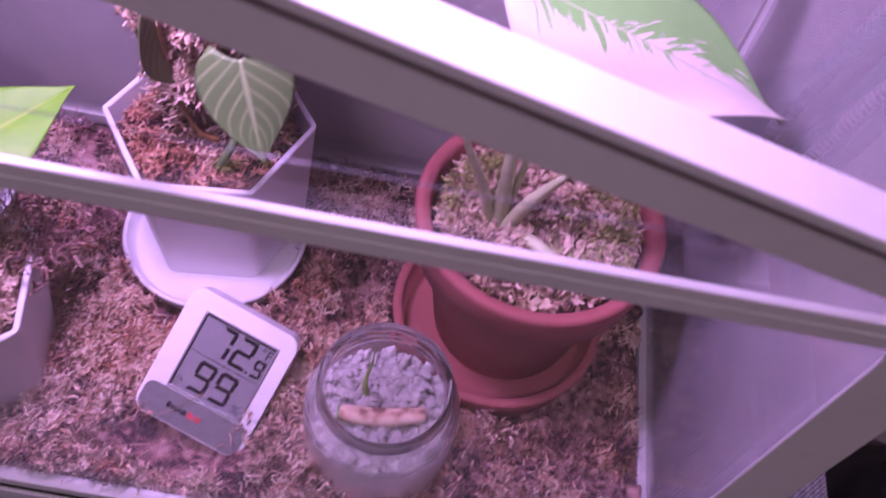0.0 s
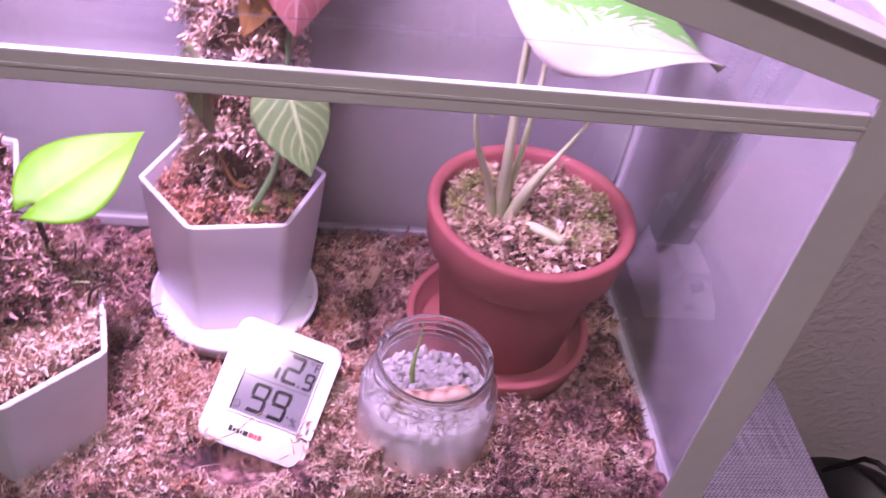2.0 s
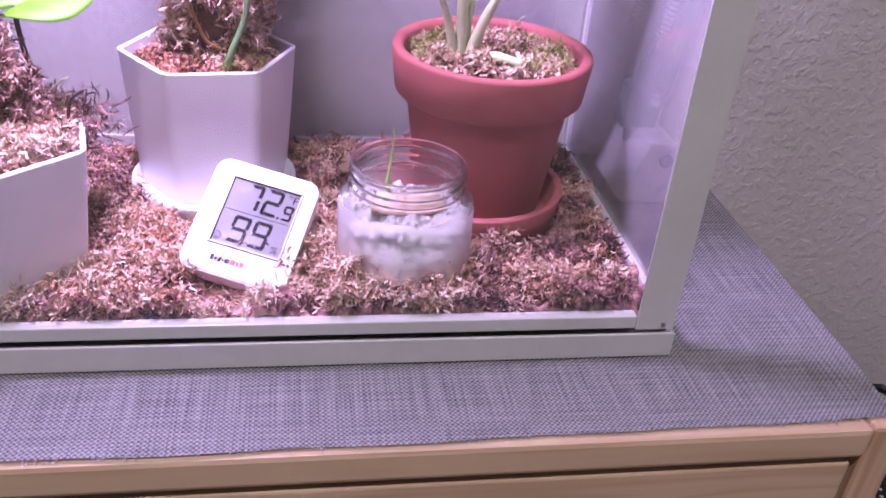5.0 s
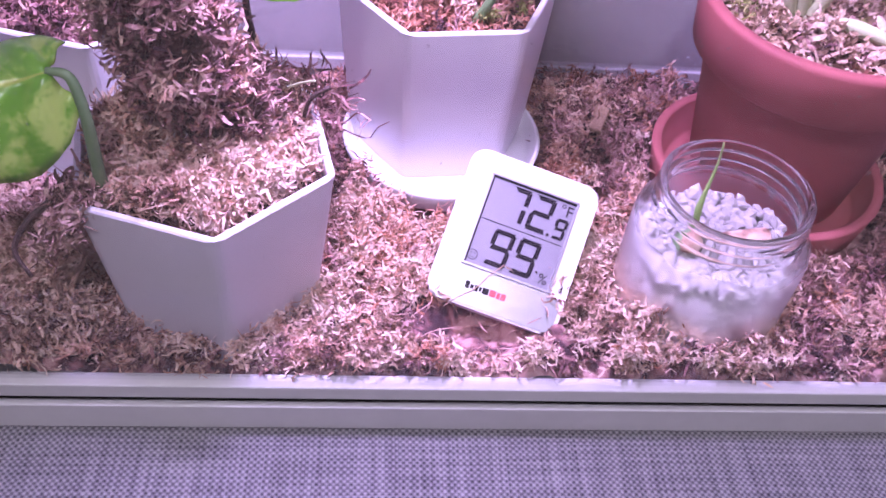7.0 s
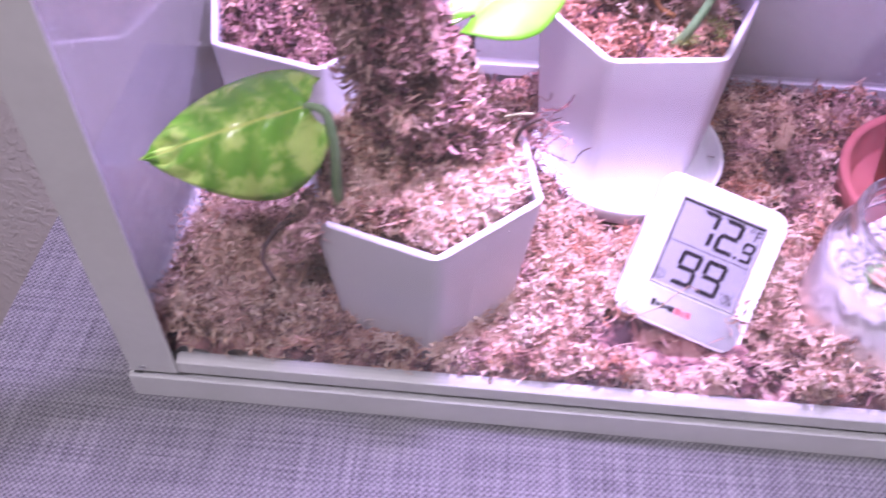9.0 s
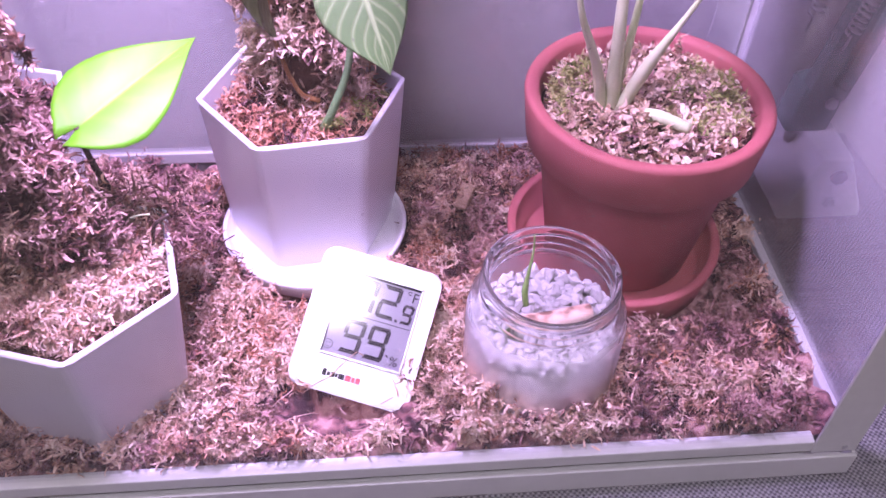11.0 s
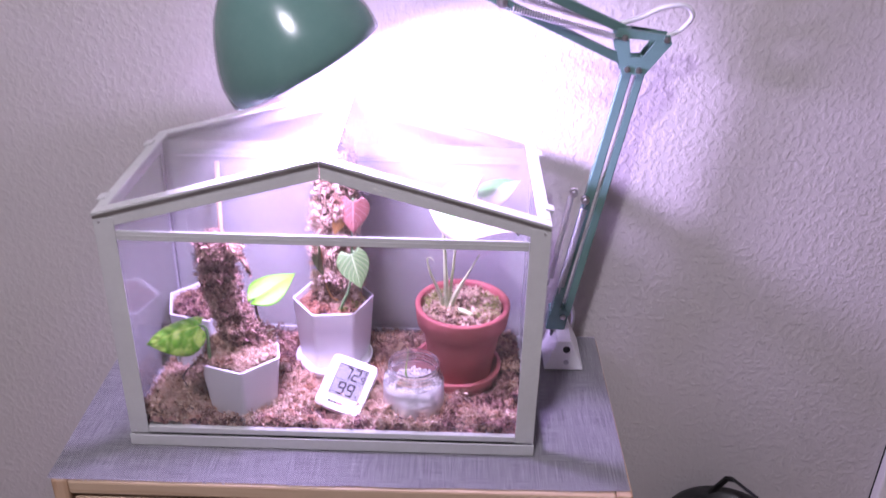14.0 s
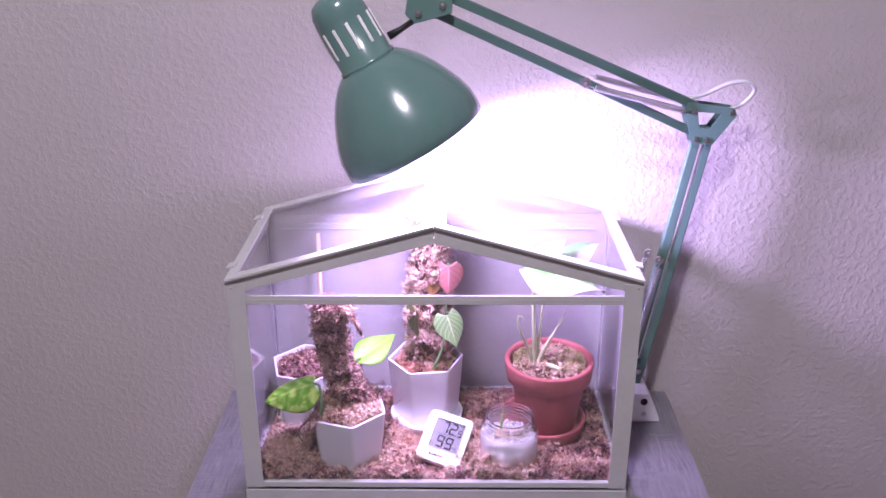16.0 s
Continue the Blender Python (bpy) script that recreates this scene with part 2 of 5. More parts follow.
def build_jar_glass(nt, s):
    s.inputs["Transmission Weight"].default_value = 1.0
    # the body is fogged inside, the neck clear
    sep = nt.nodes.new("ShaderNodeSeparateXYZ")
    nt.links.new(coords(nt), sep.inputs[0])
    body = ramp(nt, math_op(nt, "MULTIPLY", sep.outputs[2], 10.0), [(0.43, (1,) * 3), (0.53, (0.06,) * 3)])
    fogged = ramp(nt, noise_fac(nt, 45, 4), [(0.35, (0.30,) * 3), (0.7, (0.58,) * 3)])
    nt.links.new(math_op(nt, "MULTIPLY", fogged, body), s.inputs["Roughness"])
    s.inputs["IOR"].default_value = 1.45
    s.inputs["Base Color"].default_value = (0.96, 0.975, 0.97, 1)
    bump(nt, s, noise_fac(nt, 60, 2), 0.15, 0.001)


JAR_GLASS = mat("jar_glass", build_jar_glass)
WHITE_STEEL = plain("white_painted_steel", (0.45, 0.45, 0.435), (0.51, 0.51, 0.495), 0.36, 25, bump_by=0.08, bump_scale=900)
WHITE_POT = plain("white_plastic", (0.66, 0.66, 0.67), (0.73, 0.73, 0.73), 0.38, 30, bump_by=0.03, bump_scale=300)
WHITE_SHELL = plain("white_abs_plastic", (0.78, 0.78, 0.78), (0.84, 0.84, 0.83), 0.35, 40)
WHITE_METAL = plain("white_enamel", (0.80, 0.80, 0.78), (0.85, 0.85, 0.83), 0.4, 30)
GREEN_LAMP = plain("green_lamp_enamel", (0.098, 0.185, 0.160), (0.112, 0.205, 0.178), 0.20, 20, bump_by=0.02, bump_scale=200, coat=0.3)
STEEL = plain("bright_steel", (0.45, 0.45, 0.46), (0.62, 0.62, 0.62), 0.28, 80, metal=1.0)
BLACK_PLASTIC = plain("black_plastic", (0.006, 0.006, 0.0065), (0.012, 0.012, 0.012), 0.48, 60)
BLACK_LACQUER = plain("black_lacquer", (0.012, 0.012, 0.012), (0.02, 0.018, 0.017), 0.18, 40)
GREY_PANEL = plain("brushed_grey_panel", (0.34, 0.34, 0.36), (0.42, 0.415, 0.43), 0.30, 300, metal=0.7)
LCD = plain("lcd_grey", (0.23, 0.235, 0.24), (0.255, 0.26, 0.265), 0.08, 30, spec=0.4)
INK = plain("dark_segment", (0.012, 0.011, 0.014), (0.02, 0.018, 0.022), 0.08, 80, spec=0.4)
RED_INK = plain("red_print", (0.62, 0.05, 0.06), (0.7, 0.07, 0.08), 0.5, 80)
# the jar's granules; the same pale tone draws light in the bin lid's holes
PERLITE_AND_HOLE_LIGHT = plain("perlite", (0.34, 0.325, 0.31), (0.46, 0.445, 0.43), 0.9, 160, bump_by=0.6, bump_scale=700)
STICK = plain("pale_wood_dowel", (0.50, 0.34, 0.22), (0.62, 0.45, 0.31), 0.7, 90)
SPROUT = plain("fresh_sprout", (0.20, 0.38, 0.08), (0.34, 0.50, 0.16), 0.5, 90)
DARK_STEM = plain("dark_stem", (0.035, 0.022, 0.02), (0.09, 0.05, 0.04), 0.7, 200)
PALE_STALK = plain("pale_stalk", (0.40, 0.48, 0.23), (0.60, 0.62, 0.40), 0.45, 90)
GREEN_STALK = plain("green_stalk", (0.10, 0.20, 0.08), (0.20, 0.32, 0.13), 0.5, 90)
TWIG = plain("pale_twig", (0.30, 0.19, 0.12), (0.48, 0.32, 0.22), 0.8, 300)
WHITE_CABLE = plain("clear_white_cable", (0.62, 0.62, 0.64), (0.72, 0.72, 0.73), 0.35, 60)
CARPET = plain("beige_carpet", (0.27, 0.23, 0.19), (0.38, 0.33, 0.28), 0.95, 40, bump_by=0.8, bump_scale=500)
DOOR_PAINT = plain("white_door_paint", (0.66, 0.64, 0.62), (0.72, 0.70, 0.68), 0.45, 8)
CEIL_PAINT = plain("ceiling_paint", (0.72, 0.70, 0.68), (0.78, 0.76, 0.74), 0.9, 6, bump_by=0.4, bump_scale=120)


def build_terracotta(nt, s):
    f = noise_fac(nt, 40, 6)
    base = ramp(nt, f, [(0.3, (0.30, 0.076, 0.074)), (0.7, (0.38, 0.106, 0.102))])
    salts = ramp(nt, noise_fac(nt, 55, 5, 0.7), [(0.60, (0, 0, 0)), (0.78, (0.45, 0.45, 0.45))])
    nt.links.new(mixc(nt, salts, base, (0.52, 0.30, 0.26)), s.inputs["Base Color"])
    s.inputs["Roughness"].default_value = 0.72
    bump(nt, s, noise_fac(nt, 500, 4), 0.25, 0.0006)


TERRACOTTA = mat("terracotta", build_terracotta)


def build_wall(nt, s):
    big = noise_fac(nt, 2.0, 3)
    nt.links.new(ramp(nt, big, [(0.3, (0.47, 0.44, 0.43)), (0.7, (0.52, 0.485, 0.475))]), s.inputs["Base Color"])
    s.inputs["Roughness"].default_value = 0.75
    v = noise_fac(nt, 120, 2.5, 0.55)
    splat = ramp(nt, v, [(0.46, (0,) * 3), (0.60, (1,) * 3)])
    fine = math_op(nt, "MULTIPLY", noise_fac(nt, 300, 3), 0.35)
    bump(nt, s, math_op(nt, "ADD", splat, fine), 0.46, 0.0011)


WALL_PAINT = mat("orange_peel_wall_paint", build_wall)


def wood(name, light, dark, axis):
    """Pine: grain along the named axis, cathedral bands and fine pores."""

    def build(nt, s):
        st = [14.0, 14.0, 14.0]
        st[axis] = 1.1
        v = coords(nt, tuple(st))
        n = nt.nodes.new("ShaderNodeTexNoise")
        n.inputs["Scale"].default_value, n.inputs["Detail"].default_value = 1.6, 3
        nt.links.new(v, n.inputs["Vector"])
        rings = math_op(nt, "SINE", math_op(nt, "MULTIPLY", n.outputs[0], 62.0))
        bands = math_op(nt, "MULTIPLY_ADD", rings, 0.5, 0.5)
        st2 = [420.0, 420.0, 420.0]
        st2[axis] = 12.0
        pores = noise_fac(nt, 1.0, 3, 0.6, coords(nt, tuple(st2)))
        f = math_op(nt, "ADD", math_op(nt, "MULTIPLY", math_op(nt, "POWER", bands, 2.2), 0.55), math_op(nt, "MULTIPLY", pores, 0.45))
        nt.links.new(ramp(nt, f, [(0.12, light), (0.85, dark)]), s.inputs["Base Color"])
        s.inputs["Roughness"].default_value = 0.5
        bump(nt, s, pores, 0.12, 0.0005)

    return mat(name, build)


PINE = wood("pine_boards", (0.51, 0.38, 0.255), (0.425, 0.295, 0.185), 0)
PINE_UP = wood("pine_uprights", (0.52, 0.36, 0.235), (0.38, 0.24, 0.14), 2)


def build_linen(nt, s):
    v = coords(nt)
    sep = nt.nodes.new("ShaderNodeSeparateXYZ")
    warp = nt.nodes.new("ShaderNodeTexNoise")
    warp.inputs["Scale"].default_value = 60
    nt.links.new(v, warp.inputs["Vector"])
    nt.links.new(v, sep.inputs[0])
    wob = math_op(nt, "MULTIPLY", warp.outputs[0], 2.2)
    K = 2 * math.pi / 0.0026
    sx = math_op(nt, "SINE", math_op(nt, "ADD", math_op(nt, "MULTIPLY", sep.outputs[0], K), wob))
    sy = math_op(nt, "SINE", math_op(nt, "ADD", math_op(nt, "MULTIPLY", sep.outputs[1], K), wob))
    weave = math_op(nt, "MULTIPLY_ADD", math_op(nt, "MULTIPLY", sx, sy), 0.5, 0.5)
    slub_x = noise_fac(nt, 1.0, 2, 0.5, coords(nt, (22, 900, 1)))
    slub_y = noise_fac(nt, 1.0, 2, 0.5, coords(nt, (900, 22, 1)))
    slub = math_op(nt, "MULTIPLY", math_op(nt, "ADD", slub_x, slub_y), 0.5)
    f = math_op(nt, "ADD", math_op(nt, "MULTIPLY", weave, 0.42), math_op(nt, "SUBTRACT", math_op(nt, "MULTIPLY", slub, 0.9), 0.16))
    nt.links.new(ramp(nt, f, [(0.20, (0.075, 0.072, 0.082)), (0.46, (0.31, 0.30, 0.32)), (0.76, (0.66, 0.65, 0.67))]), s.inputs["Base Color"])
    s.inputs["Roughness"].default_value = 0.9
    bump(nt, s, math_op(nt, "ADD", weave, slub), 0.7, 0.0007)


LINEN = mat("grey_linen_weave", build_linen)

MOSS = fibre("dry_sphagnum", [(0.05, (0.10, 0.046, 0.034)), (0.30, (0.37, 0.19, 0.125)), (0.58, (0.62, 0.38, 0.26)), (0.95, (0.77, 0.55, 0.40))], patch=46)
MOSS_PALE = fibre("pale_sphagnum", [(0.05, (0.19, 0.105, 0.068)), (0.30, (0.46, 0.295, 0.20)), (0.56, (0.66, 0.47, 0.33)), (0.95, (0.78, 0.61, 0.46))], patch=40)
MOSS_MOUND = fibre("tan_sphagnum", [(0.05, (0.10, 0.05, 0.035)), (0.32, (0.34, 0.19, 0.135)), (0.58, (0.56, 0.36, 0.27)), (0.95, (0.70, 0.49, 0.38))], patch=60)
MOSS_CHIP = fibre("tan_moss_chips", [(0.05, (0.15, 0.09, 0.05)), (0.32, (0.40, 0.27, 0.16)), (0.58, (0.60, 0.44, 0.28)), (0.95, (0.72, 0.57, 0.40))], patch=70)
MOSS_BARK = fibre("bark_and_fibre", [(0.05, (0.04, 0.018, 0.018)), (0.35, (0.14, 0.062, 0.058)), (0.7, (0.32, 0.16, 0.135)), (0.95, (0.48, 0.29, 0.24))], patch=50)
MOSS_ORANGE = fibre("orange_coir", [(0.05, (0.12, 0.045, 0.028)), (0.4, (0.36, 0.15, 0.085)), (0.75, (0.55, 0.27, 0.16)), (0.95, (0.66, 0.40, 0.26))], patch=60)
MOSS_POLE = fibre("brown_pole_fibre", [(0.05, (0.08, 0.042, 0.034)), (0.35, (0.24, 0.135, 0.105)), (0.7, (0.42, 0.265, 0.205)), (0.95, (0.56, 0.39, 0.30))], patch=50)
MOSS_GREEN = fibre("green_moss", [(0.05, (0.07, 0.085, 0.02)), (0.5, (0.26, 0.29, 0.07)), (0.95, (0.46, 0.46, 0.17))], patch=60)
SOIL = plain("dark_soil", (0.035, 0.017, 0.013), (0.12, 0.06, 0.045), 0.95, 90, bump_by=0.9, bump_scale=260)
SOIL_PALE = plain("moss_bed", (0.10, 0.055, 0.044), (0.24, 0.14, 0.105), 0.95, 120, bump_by=0.9, bump_scale=300)


def leaf_mat(name, blade, vein, pairs=6.0, slope=0.55, vein_width=0.10, mottled=None, rough=0.4, through_light=0.25, half=None, rib=0.035, soft=0.5):
    """A leaf by its own coordinates: x across from 0 to 1, y from the base to the tip."""

    def build(nt, s):
        uv = nt.nodes.new("ShaderNodeUVMap")
        sep = nt.nodes.new("ShaderNodeSeparateXYZ")
        nt.links.new(uv.outputs[0], sep.inputs[0])
        across = math_op(nt, "MULTIPLY", math_op(nt, "ABSOLUTE", math_op(nt, "SUBTRACT", sep.outputs[0], 0.5)), 2.0)
        fine = noise_fac(nt, 260, 4)
        patch = noise_fac(nt, 70, 5, 0.65)
        col = mixc(nt, math_op(nt, "MULTIPLY", fine, 0.5), blade[0], blade[1])
        if mottled:
            col = mixc(nt, ramp(nt, patch, [(0.47, (0,) * 3), (0.58, (1,) * 3)]), col, mottled)
        if half:
            # the cream half, with marbled streaks over its border
            vec = nt.nodes.new("ShaderNodeCombineXYZ")
            nt.links.new(math_op(nt, "MULTIPLY", sep.outputs[0], 5.0), vec.inputs[0])
            nt.links.new(math_op(nt, "MULTIPLY", math_op(nt, "SUBTRACT", sep.outputs[1], math_op(nt, "MULTIPLY", across, 0.34)), 26.0), vec.inputs[1])
            streak = noise_fac(nt, 1.0, 5, 0.62, vec.outputs[0])
            side = math_op(nt, "ADD", math_op(nt, "MULTIPLY_ADD", math_op(nt, "SUBTRACT", sep.outputs[0], half[1]), half[2], 0.5), math_op(nt, "MULTIPLY", math_op(nt, "SUBTRACT", streak, 0.5), half[3]))
            side = math_op(nt, "ADD", side, math_op(nt, "MULTIPLY_ADD", sep.outputs[1], 1.9, -0.85))
            col = mixc(nt, ramp(nt, side, [(0.46, (0,) * 3), (0.54, (1,) * 3)]), col, half[0])
        phase = math_op(nt, "SUBTRACT", math_op(nt, "MULTIPLY", sep.outputs[1], pairs), math_op(nt, "MULTIPLY", across, pairs * slope * 0.5))
        saw = math_op(nt, "ABSOLUTE", math_op(nt, "SUBTRACT", math_op(nt, "FRACT", phase), 0.5))
        lines = ramp(nt, saw, [(0.0, (1,) * 3), (vein_width, (soft,) * 3), (vein_width * 2.2, (0,) * 3)])
        mid = ramp(nt, across, [(0.0, (1,) * 3), (rib, (0.8,) * 3), (rib * 2.2, (0,) * 3)])
        veins = math_op(nt, "MAXIMUM", math_op(nt, "MULTIPLY", lines, vein[1]), math_op(nt, "MULTIPLY", mid, vein[2]))
        col = mixc(nt, veins, col, vein[0])
        nt.links.new(col, s.inputs["Base Color"])
        s.inputs["Roughness"].default_value = rough
        s.inputs["Subsurface Weight"].default_value = 0.0
        bump(nt, s, math_op(nt, "ADD", math_op(nt, "MULTIPLY", math_op(nt, "SUBTRACT", 1.0, veins), 1.0), math_op(nt, "MULTIPLY", patch, 0.4)), 0.35, 0.0008)
        glow = nt.nodes.new("ShaderNodeBsdfTranslucent")
        nt.links.new(col, glow.inputs[0])
        mx = nt.nodes.new("ShaderNodeMixShader")
        mx.inputs[0].default_value = through_light
        nt.links.new(s.outputs[0], mx.inputs[1])
        nt.links.new(glow.outputs[0], mx.inputs[2])
        nt.links.new(mx.outputs[0], nt.nodes["Material Output"].inputs[0])

    return mat(name, build)


LEAF_LIME = leaf_mat("lime_leaf", ((0.17, 0.53, 0.02), (0.25, 0.66, 0.035)), ((0.48, 0.75, 0.10), 0.15, 0.5), 5, through_light=0.4, rough=0.48)
LEAF_MOTTLED = leaf_mat("mottled_leaf", ((0.14, 0.42, 0.03), (0.26, 0.56, 0.05)), ((0.52, 0.66, 0.12), 0.14, 0.9), 6, mottled=(0.50, 0.72, 0.15), rough=0.22, rib=0.02)
LEAF_STRIPED = leaf_mat("striped_green_leaf", ((0.13, 0.25, 0.075), (0.25, 0.39, 0.15)), ((0.42, 0.57, 0.25), 0.65, 1.0), 6, 1.0, 0.10, rough=0.5)
LEAF_RED = leaf_mat("red_leaf", ((0.42, 0.16, 0.14), (0.52, 0.22, 0.19)), ((0.66, 0.40, 0.36), 0.5, 0.9), 5, 0.9, 0.07, rough=0.5)
LEAF_BROWN = leaf_mat("rusty_leaf", ((0.40, 0.20, 0.07), (0.48, 0.28, 0.10)), ((0.55, 0.36, 0.16), 0.3, 0.5), 5, 0.9, 0.07, rough=0.5)
LEAF_DULL = leaf_mat("olive_leaf", ((0.13, 0.16, 0.06), (0.22, 0.25, 0.10)), ((0.36, 0.38, 0.18), 0.4, 0.7), 6, 0.9, 0.08, rough=0.55)
LEAF_VARIEGATED = leaf_mat("cream_and_green_leaf", ((0.14, 0.42, 0.09), (0.24, 0.54, 0.15)), ((0.42, 0.52, 0.30), 0.0, 0.8), 7, half=((0.66, 0.62, 0.54), 0.47, 3.2, 4.2), rough=0.32, rib=0.012)
LEAF_CREAM = leaf_mat("cream_leaf", ((0.12, 0.36, 0.09), (0.22, 0.48, 0.16)), ((0.66, 0.66, 0.48), 0.0, 0.6), 7, half=((0.64, 0.62, 0.55), 0.10, 4.0, 3.0), rough=0.35, rib=0.012)
LEAF_GREEN = leaf_mat("green_leaf", ((0.10, 0.32, 0.05), (0.18, 0.46, 0.08)), ((0.40, 0.56, 0.16), 0.1, 0.5), 6, mottled=(0.24, 0.50, 0.12), rough=0.3)


def build_bulb(nt, s):
    s.inputs["Emission Color"].default_value = LAMP_TINT
    s.inputs["Emission Strength"].default_value = BULB_POWER * 4


BULB = mat("lit_bulb", build_bulb)


def build_ceiling_glow(nt, s):
    s.inputs["Emission Color"].default_value = ROOM_TINT
    s.inputs["Emission Strength"].default_value = CEILING_POWER


CEILING_GLOW = mat("lit_diffuser", build_ceiling_glow)

# ---- the room ----
FLOOR = -0.70
WALL_Y = 0.258
floor = tagged(part("floor", box(-2.2, 2.4, -3.0, WALL_Y + 0.1, FLOOR - 0.1, FLOOR), CARPET), "beige short-pile carpet floor of the room", "floor", kind="structure")
wall_north = tagged(part("wall_north", box(-2.2, 0.775, WALL_Y, WALL_Y + 0.12, FLOOR, 1.75), WALL_PAINT), "pale grey wall with an orange-peel paint texture", "wall", kind="structure")
wall_over = tagged(part("wall_over_door", box(0.775, 2.4, WALL_Y, WALL_Y + 0.12, 1.38, 1.75), WALL_PAINT), "pale grey textured wall above the door", "wall", kind="structure")
wall_beside = tagged(part("wall_beside_door", box(1.62, 2.4, WALL_Y, WALL_Y + 0.12, FLOOR, 1.38), WALL_PAINT), "pale grey textured wall beside the door", "wall", kind="structure")
wall_west = tagged(part("wall_west", box(-2.32, -2.2, -3.0, WALL_Y + 0.12, FLOOR, 1.75), WALL_PAINT), "pale grey textured side wall", "wall", kind="structure")
wall_east = tagged(part("wall_east", box(2.4, 2.52, -3.0, WALL_Y + 0.12, FLOOR, 1.75), WALL_PAINT), "pale grey textured side wall", "wall", kind="structure")
wall_south = tagged(part("wall_south", box(-2.32, 2.52, -3.12, -3.0, FLOOR, 1.75), WALL_PAINT), "pale grey textured wall at the far end", "wall", kind="structure")
ceiling = tagged(part("ceiling", box(-2.32, 2.52, -3.12, WALL_Y + 0.12, 1.75, 1.85), CEIL_PAINT), "white painted ceiling of the room", "ceiling", kind="structure")
baseboard = tagged(part("baseboard", box(-2.2, 0.774, WALL_Y - 0.012, WALL_Y - 0.001, FLOOR, FLOOR + 0.085, 0.003), DOOR_PAINT), "white painted baseboard along the wall", "baseboard", kind="structure")
casing = prism([(0.775, 0), (0.842, 0), (0.842, 2.08), (0.775, 2.08)], WALL_Y - 0.02, WALL_Y - 0.001, 0.004)
bmesh.ops.translate(casing, vec=(0, 0, FLOOR), verts=casing.verts)
trim = tagged(part("trim", casing, DOOR_PAINT), "white painted door casing", "door casing", kind="structure")
door_1 = tagged(part("door_1", box(0.846, 1.616, WALL_Y + 0.004, WALL_Y + 0.044, FLOOR + 0.006, 1.374, 0.002), DOOR_PAINT), "closed white painted interior door", "door", kind="structure")

ceiling_light = thing("ceiling_light", (-0.155, -0.93, 1.75), "small round flush ceiling light with a lit white diffuser", "ceiling light")
part("frame", lathe([(0.0, 0.0), (0.082, 0.0), (0.085, -0.012), (0.080, -0.020), (0.075, -0.012), (0.0, -0.010)]), WHITE_METAL, ceiling_light, smooth=True)
part("diffuser", lathe([(0.073, -0.012), (0.066, -0.032), (0.042, -0.046), (0.0, -0.051)]), CEILING_GLOW, ceiling_light, smooth=True)


# ---- the dresser ----
DX0, DX1, DY0, DY1 = -0.297, 0.327, -0.058, 0.242
TOP = -0.0036
dresser = thing("dresser", (0.0135, 0.09, FLOOR), "small unfinished pine chest of drawers with black knobs", "dresser")


def at_dresser(bm):
    bmesh.ops.translate(bm, vec=(-0.0135, -0.09, -FLOOR), verts=bm.verts)
    return bm


part("side_panel", at_dresser(box(DX0, DX0 + 0.018, DY0, DY1, FLOOR, TOP - 0.0024, 0.0025)), PINE_UP, dresser)
part("side_panel", at_dresser(box(DX1 - 0.018, DX1, DY0, DY1, FLOOR, TOP - 0.0024, 0.0025)), PINE_UP, dresser)
part("top", at_dresser(box(DX0 + 0.0182, DX1 - 0.0182, DY0 - 0.001, DY1, TOP - 0.0215, TOP - 0.0028, 0.003)), PINE, dresser)
part("back_panel", at_dresser(box(DX0 + 0.019, DX1 - 0.019, DY1 - 0.006, DY1 - 0.001, FLOOR + 0.04, -0.022)), PINE, dresser)
part("bottom", at_dresser(box(DX0 + 0.0185, DX1 - 0.0185, DY0 + 0.004, DY1 - 0.008, FLOOR + 0.055, FLOOR + 0.073)), PINE, dresser)
part("plinth", at_dresser(box(DX0 + 0.0185, DX1 - 0.0185, DY0 + 0.02, DY0 + 0.036, FLOOR, FLOOR + 0.055)), PINE, dresser)
knob_profile = [(0.0, 0.0), (0.0125, 0.0), (0.0135, 0.003), (0.0120, 0.007), (0.0085, 0.012), (0.0085, 0.015), (0.0125, 0.019), (0.0160, 0.025), (0.0160, 0.030), (0.0125, 0.035), (0.006, 0.0375), (0.0, 0.038)]
for z1 in (-0.0310, -0.2410, -0.4510):
    drawer = part("drawer_front", at_dresser(box(DX0 + 0.022, DX1 - 0.022, DY0 + 0.002, DY0 + 0.02, z1 - 0.193, z1, 0.0015)), PINE, dresser)
    part("drawer_box", at_dresser(box(DX0 + 0.032, DX1 - 0.032, DY0 + 0.0205, DY1 - 0.03, z1 - 0.18, z1 - 0.03)), PINE, drawer)
    for kx in (-0.130, 0.1555):
        turn = Matrix.Translation((kx, DY0 + 0.002, z1 - 0.090)) @ pose(0, 0, 0, 90, 0, 0)
        part("knob", at_dresser(lathe(knob_profile, 32, m=turn)), BLACK_LACQUER, drawer, "glossy black turned knob", smooth=True)

# the table runner, with a frayed front edge
bm = bmesh.new()
NX, NY = 120, 40
grid = []
for j in range(NY + 1):
    row = []
    for i in range(NX + 1):
        u, v = i / NX, j / NY
        x = -0.3005 + 0.6255 * u
        front = -0.0568 + 0.0016 * noise.noise((x * 16, 0.3, 0)) + 0.016 * max(0, x)
        y = front + (0.2445 - front) * v
        row.append(bm.verts.new((x + 0.0012 * noise.noise((y * 14, u, 3)) * (u > 0.97), y, TOP - 0.0009 + 0.0003 * noise.noise((x * 9, y * 9, 1.0)))))
    grid.append(row)
